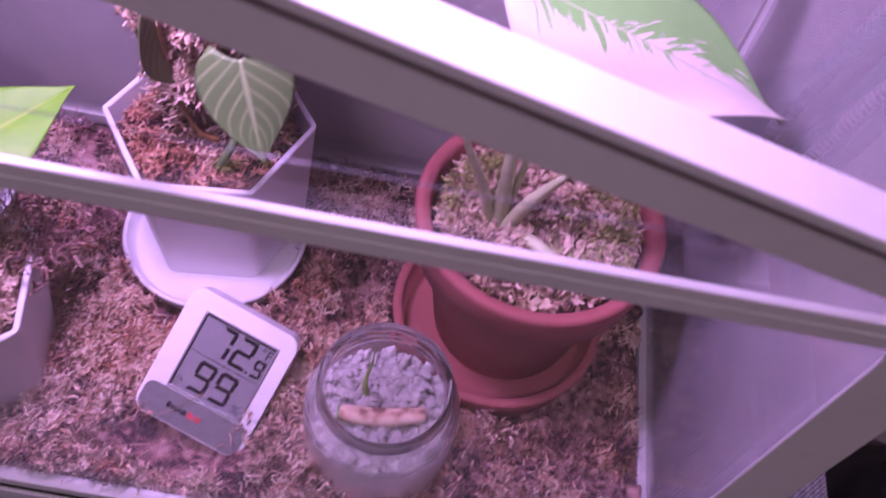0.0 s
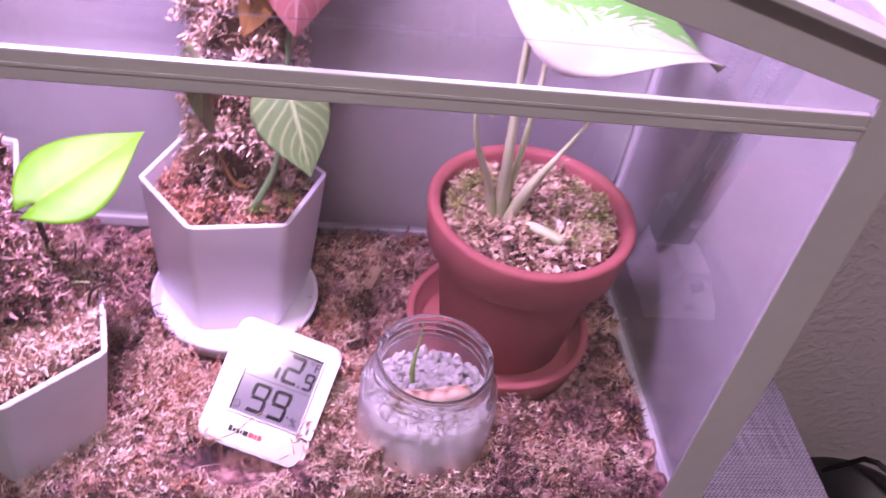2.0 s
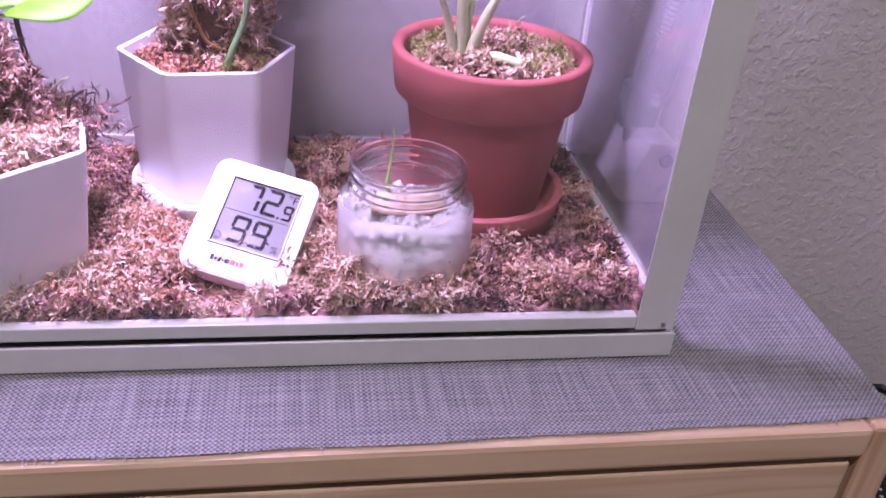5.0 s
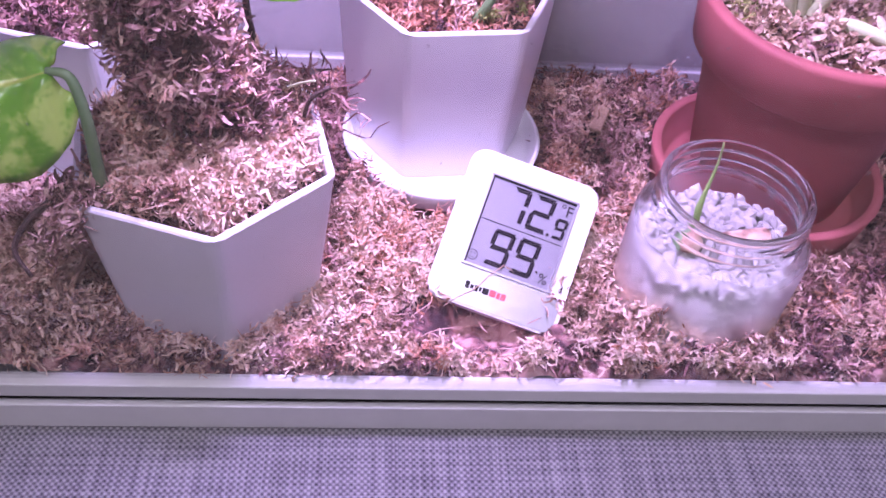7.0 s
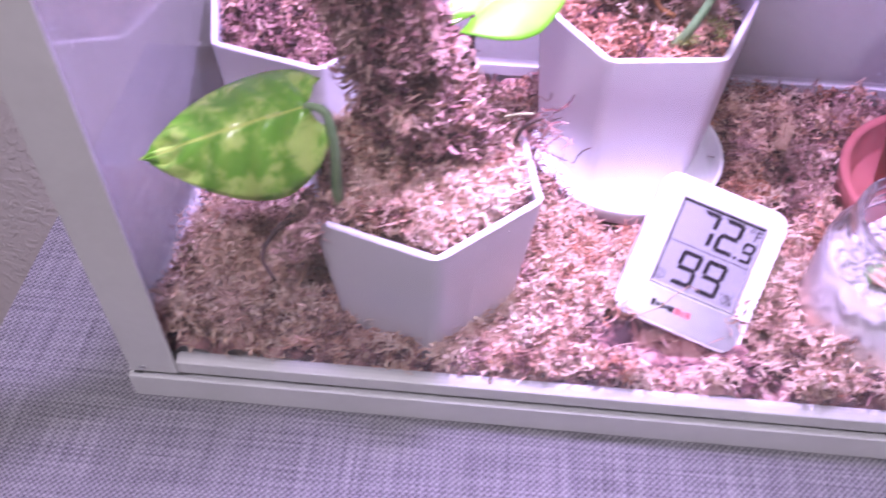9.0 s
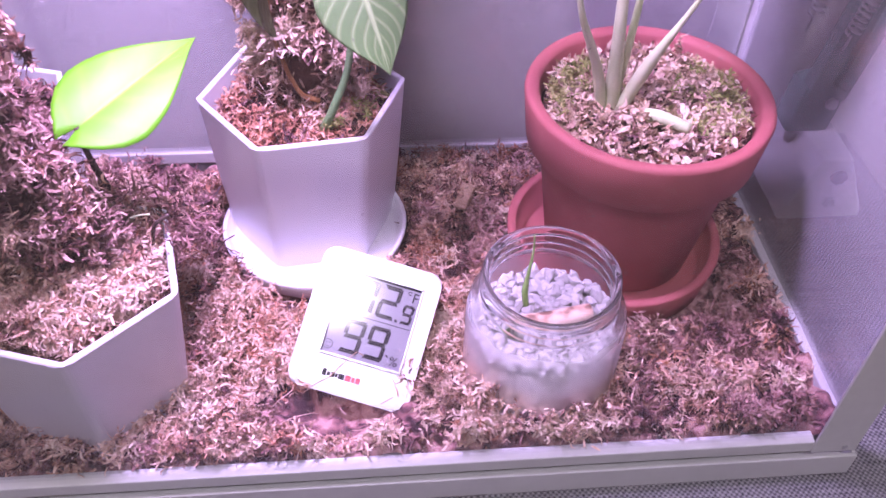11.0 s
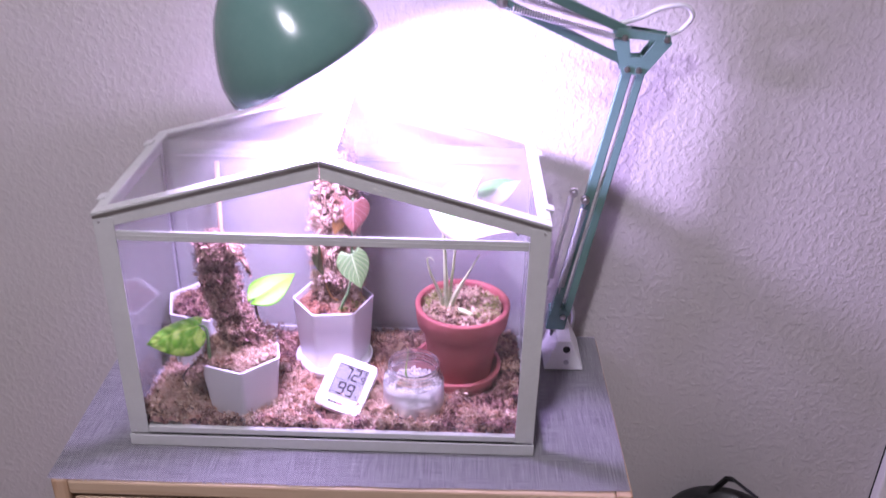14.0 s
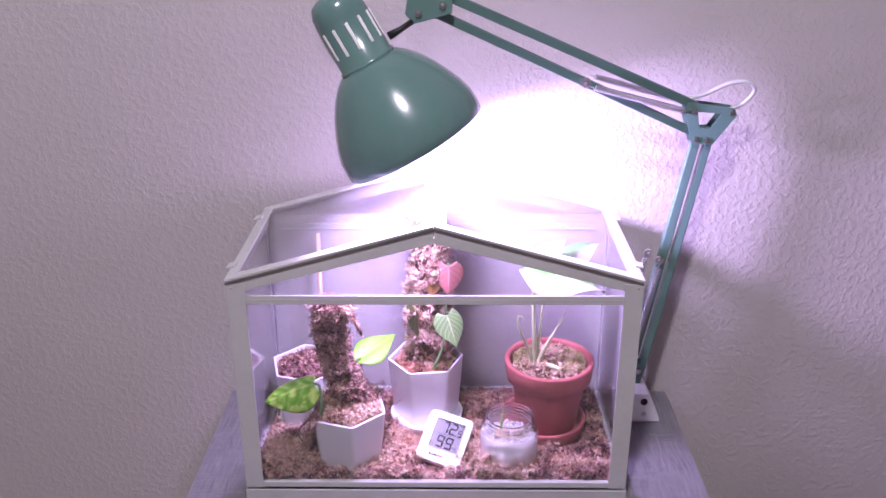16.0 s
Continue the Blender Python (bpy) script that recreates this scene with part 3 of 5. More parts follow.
for j in range(NY):
    for i in range(NX):
        bm.faces.new((grid[j][i], grid[j][i + 1], grid[j + 1][i + 1], grid[j + 1][i]))
bmesh.ops.solidify(bm, geom=bm.faces[:], thickness=0.0009)
runner = thing("table_runner", (0, 0, 0), "grey woven linen runner with a frayed front edge on the dresser", "table runner")
part("cloth", bm, LINEN, runner)
n = 420
rr = np.random.default_rng(12)
roots = np.stack([rr.uniform(-0.29, 0.322, n), -0.0576 + 0.005 * rr.uniform(0, 0.3, n), np.full(n, TOP - 0.0008)], 1)
roots[:, 1] += 0.016 * np.maximum(0, roots[:, 0])
ribbons("fringe", roots, np.stack([rr.normal(0, 0.7, n), np.full(n, -1.0), rr.normal(-0.1, 0.15, n)], 1), rr.uniform(0.002, 0.006, n), rr.uniform(0.0002, 0.0004, n), LINEN, 3, 1.5, parent=runner)


# ---- the greenhouse ----
W, D = 0.2245, 0.220
EAVE, RIDGE = 0.285, 0.3475
SLOPE = (RIDGE - EAVE) / W
greenhouse = thing("tabletop_greenhouse", (-0.002, 0.11, 0.0), "white metal tabletop greenhouse with clear panes and gabled lid", "greenhouse")


def gh(bm):
    bmesh.ops.translate(bm, vec=(0, -0.11, 0), verts=bm.verts)
    return bm


def gh_part(name, bm, material=None, label="", parent=None, smooth=False):
    return part(name, gh(bm), material or WHITE_STEEL, parent or greenhouse, label, smooth)


# the tray
gh_part("tray", join(
    box(-W - 0.001, W + 0.001, -0.001, 0.001, -0.0035, 0.0108, 0.0005),
    box(-W - 0.001, W + 0.001, D - 0.001, D + 0.001, -0.0035, 0.0108, 0.0005),
    box(-W - 0.001, -W + 0.001, 0.0011, D - 0.0011, -0.0035, 0.0108, 0.0005),
    box(W - 0.001, W + 0.001, 0.0011, D - 0.0011, -0.0035, 0.0108, 0.0005),
    box(-W + 0.0011, W - 0.0011, 0.0011, D - 0.0011, -0.0034, 0.002)))
# corner posts of folded sheet
for sx in (-1, 1):
    for y0, y1, yi in ((0.001, 0.0025, 1), (D - 0.0025, D - 0.001, -1)):
        xa, xb = sorted((sx * (W - 0.0205), sx * W))
        sa, sb = sorted((sx * (W - 0.0015), sx * W))
        ya, yb = sorted(((y1 if yi > 0 else y0) + yi * 0.0001, (y1 if yi > 0 else y0) + yi * 0.0125))
        gh_part("post", join(box(xa, xb, y0, y1, 0.0122, 0.2795, 0.0005), box(sa, sb, ya, yb, 0.0122, 0.2795, 0.0005)))
# rails at the foot and under the eaves, front and back
for y0, y1 in ((0.0012, 0.0075), (D - 0.0075, D - 0.0012)):
    gh_part("rail", box(-W + 0.0206, W - 0.0206, y0, y1, 0.0130, 0.0205, 0.0007))
    ra, rb = (y0, y0 + 0.0027) if y0 < 0.1 else (y1 - 0.0027, y1)
    gh_part("rail", join(box(-W + 0.0206, W - 0.0206, ra, rb, 0.2545, 0.2650, 0.0006), box(-W + 0.0206, W - 0.0206, y0 - 0.0004, y0 + 0.0002, 0.2595, 0.2605)))
for sx in (-1, 1):
    xa, xb = sorted((sx * (W - 0.0075), sx * (W - 0.0006)))
    gh_part("rail", box(xa, xb, 0.0151, D - 0.0151, 0.0130, 0.0205, 0.0007))
    gh_part("rail", box(xa, xb, 0.0151, D - 0.0151, 0.268, 0.2790, 0.0007))
# fixed gable bars, front and back
for y0, y1 in ((0.0014, 0.0040), (D - 0.0040, D - 0.0014)):
    for sx in (-1, 1):
        out = [(sx * (W - 0.0004), EAVE - 0.0034), (0.0003 * sx, RIDGE - 0.0036), (0.0003 * sx, RIDGE - 0.0220), (sx * (W - 0.0004), EAVE - 0.0195)]
        gh_part("gable_bar", prism(out if sx < 0 else out[::-1], y0, y1, 0.0004))
# panes
gh_part("front_pane", box(-W + 0.004, W - 0.004, 0.0042, 0.0058, 0.013, 0.2795), PANE)
gh_part("back_pane", box(-W + 0.004, W - 0.004, D - 0.0058, D - 0.0042, 0.013, 0.2795), FOGGED)
for sx in (-1, 1):
    xa, xb = sorted((sx * (W - 0.0035), sx * (W - 0.0021)))
    gh_part("side_pane", box(xa, xb, 0.0145, D - 0.0145, 0.0207, 0.2678), MISTED)
for y0, y1 in ((0.0043, 0.0057), (D - 0.0057, D - 0.0043)):
    gh_part("gable_pane", prism([(-W + 0.012, 0.2797), (W - 0.012, 0.2797), (0.0, 0.2797 + SLOPE * (W - 0.014))], y0, y1), PANE)


def lid(sx):
    """One half of the roof: a sloping frame with a pane, hinged at the eave."""
    length = math.hypot(W - 0.0005, RIDGE - EAVE)
    tilt = math.degrees(math.atan(SLOPE))
    m = Matrix.Translation((sx * 0.0006, 0, RIDGE)) @ (pose(0, 0, 0, 0, tilt, 0) if sx > 0 else pose(0, 0, 0, 0, tilt, 180))
    if sx < 0:
        m = m @ Matrix.Translation((0, -D, 0))
    y0, y1 = -0.003, D + 0.003
    t0, t1 = -0.0030, 0.0
    bars = [
        box(0, length, y0, y0 + 0.0135, t0, t1, 0.0006, m),
        box(0, length, y1 - 0.0135, y1, t0, t1, 0.0006, m),
        box(0, 0.0125, y0 + 0.0136, y1 - 0.0136, t0, t1, 0.0006, m),
        box(length - 0.0135, length, y0 + 0.0136, y1 - 0.0136, t0, t1, 0.0006, m),
    ]
    root = gh_part("lid", bars[0])
    for b in bars[1:]:
        part("lid_bar", gh(b), WHITE_STEEL, root)
    part("lid_pane", gh(box(0.012, length - 0.013, y0 + 0.013, y1 - 0.013, -0.0024, -0.0010, 0, m)), PANE, root)
    for hy in (0.030, D - 0.042):
        part("hinge", gh(join(box(length - 0.006, length + 0.0045, hy, hy + 0.014, -0.0005, 0.0022, 0.0007, m), box(length + 0.001, length + 0.0045, hy + 0.001, hy + 0.013, -0.009, 0.0, 0.0007, m))), WHITE_STEEL, root, "small white hinge tab")
    part("handle", gh(box(0.001, 0.004, 0.09, 0.13, 0.0002, 0.0012, 0.0003, m)), WHITE_STEEL, root)
    return root


lid(1)
lid(-1)
for sx in (-1, 1):
    for sz in (0.274, 0.0155):
        turn = Matrix.Translation((sx * (W - 0.006), 0.0011, sz)) @ pose(0, 0, 0, 90, 0, 0)
        gh_part("screw", lathe([(0.0, 0.0), (0.0013, 0.0), (0.0012, 0.0006), (0.0, 0.0009)], 12, m=turn), STEEL)


# ---- moss bed ----
CLEAR = ((-0.0165, 0.1455, 0.0475), (-0.167, 0.137, 0.0440), (0.136, 0.1235, 0.0545))


def under_saucer(x, y, more=0.001):
    return any(math.hypot(x - cx, y - cy) < r + more for cx, cy, r in CLEAR)


def bed_height(x, y):
    if under_saucer(x, y):
        return 0.0140
    lump = abs(noise.noise((x * 58, y * 58, 5.0)))
    h = 0.0165 + 0.0130 * min(0.55, lump) ** 0.7 + 0.0050 * noise.noise((x * 30, y * 30, 0.0)) + 0.0050 * noise.noise((x * 120, y * 120, 2.0))
    h += 0.020 * math.exp(-(((x + 0.178) / 0.034) ** 2 + ((y - 0.045) / 0.034) ** 2))
    h += 0.006 * math.exp(-(((x - 0.03) / 0.10) ** 2 + ((y - 0.02) / 0.02) ** 2))
    h -= 0.005 * max(0.0, min(1.0, (y - 0.18) / 0.02)) + 0.0095 * math.exp(-(((x + 0.002) / 0.032) ** 2 + ((y - 0.033) / 0.018) ** 2))
    return h


moss_bed = thing("moss_bed", (0, 0.11, 0.0022), "bed of dried pinkish-brown sphagnum moss in the greenhouse tray", "moss", kind="stuff")
bm = bmesh.new()
NX, NY = 220, 104
grid = []
for j in range(NY + 1):
    grid.append([])
    for i in range(NX + 1):
        x, y = -0.2185 + 0.437 * i / NX, 0.0075 + 0.205 * j / NY
        edge = 0.85 if i in (0, NX) or j in (0, NY) else 1.0
        grid[-1].append(bm.verts.new((x, y - 0.11, bed_height(x, y) * edge - 0.0022 - 0.003)))
for j in range(NY):
    for i in range(NX):
        bm.faces.new((grid[j][i], grid[j][i + 1], grid[j + 1][i + 1], grid[j + 1][i]))
part("bed", bm, MOSS_BARK, moss_bed, smooth=True)


def scatter_bed(n, seed, length, width, kid_length, material, lift, weight=None, curl=2.6, flat=0.55, kids=6):
    r = np.random.default_rng(seed)
    pts = []
    while len(pts) < n:
        x, y = r.uniform(-0.2150, 0.2112), r.uniform(0.0094, 0.2090)
        if under_saucer(x, y) or (math.hypot((x + 0.002) / 0.034, (y - 0.031) / 0.017) < 1 and r.uniform() < 0.8) or (weight and r.uniform() > weight(x, y)):
            continue
        pts.append((x, y - 0.11, bed_height(x, y) - 0.0048 + r.uniform(0.0, lift)))
    pts = np.array(pts)
    d = r.normal(size=(n, 3))
    d[:, 2] *= flat
    # tufts, kept clear of the panes
    pts, d = tufts(pts, d, seed, 15, 0.0034, 0.0036)
    free = np.array([not under_saucer(float(x), float(y) + 0.11, 0.003) and math.hypot((x + 0.002) / 0.034, (y + 0.079) / 0.016) > 1 for x, y in pts[:, :2]])
    pts, d = pts[free], d[free]
    pts[:, 0] = np.clip(pts[:, 0], -0.2140, 0.2105)
    pts[:, 1] = np.clip(pts[:, 1], -0.1000, 0.0985)
    d[:, 1] = np.where(np.abs(pts[:, 1]) > 0.092, d[:, 1] * 0.2, d[:, 1])
    d[:, 0] = np.where(np.abs(pts[:, 0]) > 0.204, d[:, 0] * 0.2, d[:, 0])
    return sprigs("moss_strands", pts, d, r.uniform(length[0], length[1], len(pts)), material, seed + 1, curl, kids, width, kid_length, moss_bed)


left_mound = lambda x, y: math.exp(-(((x + 0.180) / 0.034) ** 2 + ((y - 0.052) / 0.045) ** 2))
front_mid = lambda x, y: 0.06 + 0.94 * math.exp(-(((x - 0.01) / 0.10) ** 2 + ((y - 0.02) / 0.05) ** 2))
dark_part = lambda x, y: min(1.0, max(0.0, (x - 0.05) / 0.07) + (0.85 if y > 0.11 else 0.05))
clumps = lambda x, y: max(0.02, min(1.0, -0.12 + 3.4 * abs(noise.noise((x * 58, y * 58, 5.0))) + 0.9 * noise.noise((x * 120, y * 120, 2.0))))
light_clump = lambda x, y: clumps(x, y) * (1 - 0.75 * dark_part(x, y))
scatter_bed(3200, 21, (0.006, 0.014), 0.0010, (0.0024, 0.0064), MOSS_BARK, 0.0022, None, 1.8, 0.5, 7)
scatter_bed(4300, 31, (0.006, 0.016), 0.0009, (0.0020, 0.0054), MOSS, 0.0055, lambda x, y: clumps(x, y) * (1 - 0.45 * dark_part(x, y)), 2.0, 0.6, 10)
scatter_bed(1700, 36, (0.006, 0.015), 0.0009, (0.0020, 0.0052), MOSS_ORANGE, 0.0060, light_clump, 2.0, 0.7, 10)
scatter_bed(2900, 41, (0.005, 0.014), 0.0010, (0.0022, 0.0060), MOSS_BARK, 0.0060, dark_part, 2.0, 0.7, 8)
scatter_bed(1700, 51, (0.008, 0.020), 0.0009, (0.0018, 0.0056), MOSS_MOUND, 0.0095, lambda x, y: left_mound(x, y) * (0.1 + 0.9 * clumps(x, y)), 2.4, 0.8, 12)
scatter_bed(2900, 61, (0.006, 0.015), 0.0009, (0.0020, 0.0052), MOSS_PALE, 0.0070, lambda x, y: front_mid(x, y) * (0.06 + 0.94 * clumps(x, y)), 2.2, 0.7, 10)
# the mound's paler moss, with extra strands in place of missing lamp light
scatter_bed(1300, 66, (0.008, 0.020), 0.0009, (0.0018, 0.0056), MOSS_PALE, 0.0110, lambda x, y: left_mound(x, y) * (0.1 + 0.9 * clumps(x, y)), 2.4, 0.8, 12)
loose = np.random.default_rng(71)
spots = [(x, y) for x, y in zip(loose.uniform(-0.205, 0.20, 420), loose.uniform(0.016, 0.20, 420)) if not under_saucer(x, y)]
spots = np.array([(x, y - 0.11, bed_height(x, y) + 0.0035) for x, y in spots])
way = loose.normal(size=(len(spots), 3)) * np.array([1, 0.6, 0.35])
ribbons("stray_threads", spots, way, loose.uniform(0.007, 0.018, len(spots)), loose.uniform(0.0003, 0.0007, len(spots)), MOSS_MOUND, 72, 1.8, 6, moss_bed)

spots = ((-0.213, 0.016, 0.050), (-0.195, 0.015, 0.041), (-0.176, 0.014, 0.037), (-0.160, 0.022, 0.044), (-0.152, 0.036, 0.052))
part("twig", tube([Vector(p) - Vector((0, 0.11, 0.0022)) for p in smooth_line(spots, 5)], 0.0009, 7), TWIG, moss_bed, "dry pale twig lying on the moss", smooth=True)
chip = box(-0.0036, 0.0036, -0.0085, 0.0085, -0.0012, 0.0012, 0.0009)
for q in chip.verts:
    q.co.x += 0.0010 * math.sin(q.co.y * 420)
    q.co.z += 0.0008 * math.cos(q.co.y * 300)
bmesh.ops.transform(chip, matrix=pose(0.0635, 0.0515, 0.0245, 12, 6, -22), verts=chip.verts)
part("bark_chip", chip, TWIG, moss_bed, "flat brown bark chip on the moss")


# ---- pots ----
def bed_fill(name, cx, cy, z, radius, sides, turn, layers, seed, label, dome=0.004, category="potting mix"):
    """The planting mix in a pot: a low dome and loose fibres."""
    root = thing(name, (cx, cy, z), label, category, kind="stuff")
    bm = bmesh.new()
    rings = [[bm.verts.new((0, 0, dome))]]
    for k in range(1, 9):
        rr_ = radius * k / 8
        ring = []
        for i in range(48):
            a = 2 * math.pi * i / 48
            lim = rr_ if sides == 0 else rr_ * math.cos(math.pi / sides) / math.cos(((a - turn) % (2 * math.pi / sides)) - math.pi / sides)
            ring.append(bm.verts.new((lim * math.cos(a), lim * math.sin(a), dome * (1 - (k / 8) ** 2) + 0.0022 * noise.noise((rr_ * math.cos(a) * 80 + seed, rr_ * math.sin(a) * 80, 0)) - 0.002)))
        rings.append(ring)
    for i in range(48):
        bm.faces.new((rings[0][0], rings[1][i], rings[1][(i + 1) % 48]))
    for a, b in zip(rings[1:], rings[2:]):
        for i in range(48):
            bm.faces.new((a[i], b[i], b[(i + 1) % 48], a[(i + 1) % 48]))
    part("mix", bm, SOIL, root, smooth=True)
    for k, (n, material, ln, wd, lift, centre) in enumerate(layers):
        r = np.random.default_rng(seed + k)
        a = r.uniform(0, 2 * np.pi, n)
        q = np.sqrt(r.uniform(0, 1, n)) * 0.95
        lim = radius * np.ones(n) if sides == 0 else radius * np.cos(np.pi / sides) / np.cos(((a - turn) % (2 * np.pi / sides)) - np.pi / sides)
        p = np.stack([q * lim * np.cos(a), q * lim * np.sin(a), dome * (1 - q**2) + r.uniform(-0.001, lift, n)], 1)
        if centre:
            keep = np.exp(-((p[:, 0] - centre[0]) ** 2 + (p[:, 1] - centre[1]) ** 2) / centre[2] ** 2) > r.uniform(0, 1, n)
            p = p[keep]
        m = len(p)
        d = r.normal(size=(m, 3))
        d[:, 2] *= 0.5
        if wd[1] > 0.0028:
            ribbons("chips", p, d, r.uniform(ln[0], ln[1], m), r.uniform(wd[0], wd[1], m), material, seed + 50 + k, 0.8, 3, root)
        else:
            p[:, 2] += 0.0022 * np.array([noise.noise((float(a) * 110 + seed, float(b) * 110, 0)) for a, b in p[:, :2]])
            p[:, :2] *= 0.97
            keep = r.uniform(0, 1, m) < 0.5
            near = np.linalg.norm(p[:, :2], axis=1) < radius * 0.80
            q, e = tufts(p, d, seed + k, 10, 0.0024, 0.0020)
            p, d = np.where(near[:, None] & (np.linalg.norm(q[:, :2], axis=1) < radius * 0.84)[:, None], q, p), np.where(near[:, None], e, d)
            sprigs("strands", p[keep], d[keep], r.uniform(ln[0], ln[1], m)[keep], material, seed + 50 + k, 2.2, 7, (wd[0] + wd[1]) * 0.35, (0.0020, 0.0056), root)
    return root


def hex_pot(cx, cy, z0, z1, top, bottom, turn_deg, label):
    pot = thing("hexagonal_pot", (cx, cy, z0), label, "plant pot", "white hexagonal pots")
    h, t = z1 - z0, radians(turn_deg)
    part("body", hex_wall([(bottom, 0.0), (bottom + (top - bottom) * 0.5, h * 0.5), (top - 0.0006, h - 0.0007), (top - 0.0012, h)], [(top - 0.0032, h), (top - 0.0038, h - 0.0007), (top - 0.0052, h - 0.02), (bottom - 0.001, 0.012)], turn=t), WHITE_POT, pot)
    return pot


def saucer(cx, cy, z, r, h, material, label, group="", lip=0.0022):
    ob = part("saucer", lathe([(0.0, 0.0), (r * 0.90, 0.0), (r * 0.94, 0.0015), (r - 0.0003, h - 0.0010), (r - 0.0008, h), (r - lip, h), (r - lip - 0.0006, h - 0.0008), (r * 0.94 - lip, 0.0036), (r * 0.90 - lip, 0.0030), (0.0, 0.0030)], 72), material, smooth=True)
    ob.location = (cx, cy, z)
    return tagged(ob, label, "plant saucer", group)


PA, PB, PC = (-0.109, 0.0545), (-0.0175, 0.161), (-0.169, 0.1450)
hex_pot(*PA, 0.0155, 0.0918, 0.0500, 0.0400, -77.5, "white hexagonal plastic pot sunk in the moss, holding a moss pole")
hex_pot(PB[0], PB[1], 0.0192, 0.1000, 0.0508, 0.0440, 7.0, "white hexagonal plastic pot on a saucer, orange coir inside")
hex_pot(*PC, 0.0192, 0.1000, 0.0510, 0.0440, -75.0, "white hexagonal plastic pot of dark bark in the corner")
saucer(PB[0] + 0.001, PB[1] - 0.0155, 0.0160, 0.0480, 0.0120, WHITE_POT, "round white plastic saucer under the middle pot", "white saucers")
saucer(PC[0] + 0.002, PC[1] - 0.008, 0.0160, 0.0440, 0.0120, WHITE_POT, "round white plastic saucer under the corner pot", "white saucers")

bed_fill("potting_moss", *PA, 0.0868, 0.0452, 6, radians(-77.5), [(4200, MOSS_PALE, (0.002, 0.009), (0.0007, 0.0019), 0.009, None), (2600, MOSS, (0.002, 0.008), (0.0007, 0.0018), 0.009, None), (900, MOSS_BARK, (0.003, 0.009), (0.0005, 0.0013), 0.009, (0.012, 0.02, 0.022))], 100, "pale dried sphagnum moss filling the front pot", 0.008)
bed_fill("potting_coir", *PB, 0.0905, 0.0456, 6, radians(7), [(2600, MOSS_ORANGE, (0.002, 0.006), (0.0008, 0.0018), 0.004, (-0.02, -0.02, 0.045)), (1200, MOSS_BARK, (0.003, 0.008), (0.0007, 0.0016), 0.005, (0.012, 0.0, 0.03)), (900, MOSS_GREEN, (0.002, 0.006), (0.0006, 0.0012), 0.008, (0.030, -0.008, 0.016))], 200, "orange coir chips with green moss at one side")
bed_fill("potting_bark", *PC, 0.0895, 0.0460, 6, radians(-75), [(3000, MOSS_BARK, (0.003, 0.010), (0.0009, 0.0022), 0.006, None), (500, MOSS, (0.003, 0.009), (0.0007, 0.0016), 0.007, None)], 300, "dark reddish bark and fibre in the corner pot")

TC = (0.1410, 0.1290)
pot = thing("terracotta_pot", (TC[0], TC[1], 0.0200), "round terracotta pot with a thick rim and pale salt bloom", "plant pot")
pot.scale = (1.02, 1.02, 1.0)
part("body", lathe([(0.0, 0.0), (0.0345, 0.0), (0.0365, 0.0015), (0.0462, 0.0680), (0.0468, 0.0700)], 96), TERRACOTTA, pot, smooth=True)
part("rim", lathe([(0.0466, 0.0695), (0.0515, 0.0697), (0.0530, 0.0713), (0.0556, 0.0940), (0.0550, 0.0957), (0.0535, 0.0963), (0.0500, 0.0957), (0.0487, 0.0935), (0.0455, 0.0645), (0.0420, 0.0500), (0.0, 0.0480)], 96), TERRACOTTA, pot, smooth=True)
saucer(0.1360, 0.1235, 0.0165, 0.0545, 0.0200, TERRACOTTA, "round terracotta saucer under the clay pot", "", 0.0045)
bed_fill("potting_chips", TC[0], TC[1], 0.1065, 0.0484, 0, 0, [(900, MOSS_CHIP, (0.003, 0.008), (0.0014, 0.0034), 0.006, None), (1500, MOSS_CHIP, (0.002, 0.006), (0.0009, 0.0026), 0.006, None), (420, MOSS_MOUND, (0.003, 0.007), (0.0014, 0.0034), 0.006, None), (600, MOSS_BARK, (0.002, 0.006), (0.0009, 0.0024), 0.003, None), (3600, MOSS_GREEN, (0.002, 0.005), (0.0007, 0.0014), 0.008, (0.040, -0.006, 0.020)), (3600, MOSS_GREEN, (0.002, 0.005), (0.0007, 0.0014), 0.008, (-0.040, 0.014, 0.021)), (70, MOSS_BARK, (0.004, 0.008), (0.003, 0.005), 0.005, None)], 400, "pale moss and bark chips with greenish edges in the clay pot")


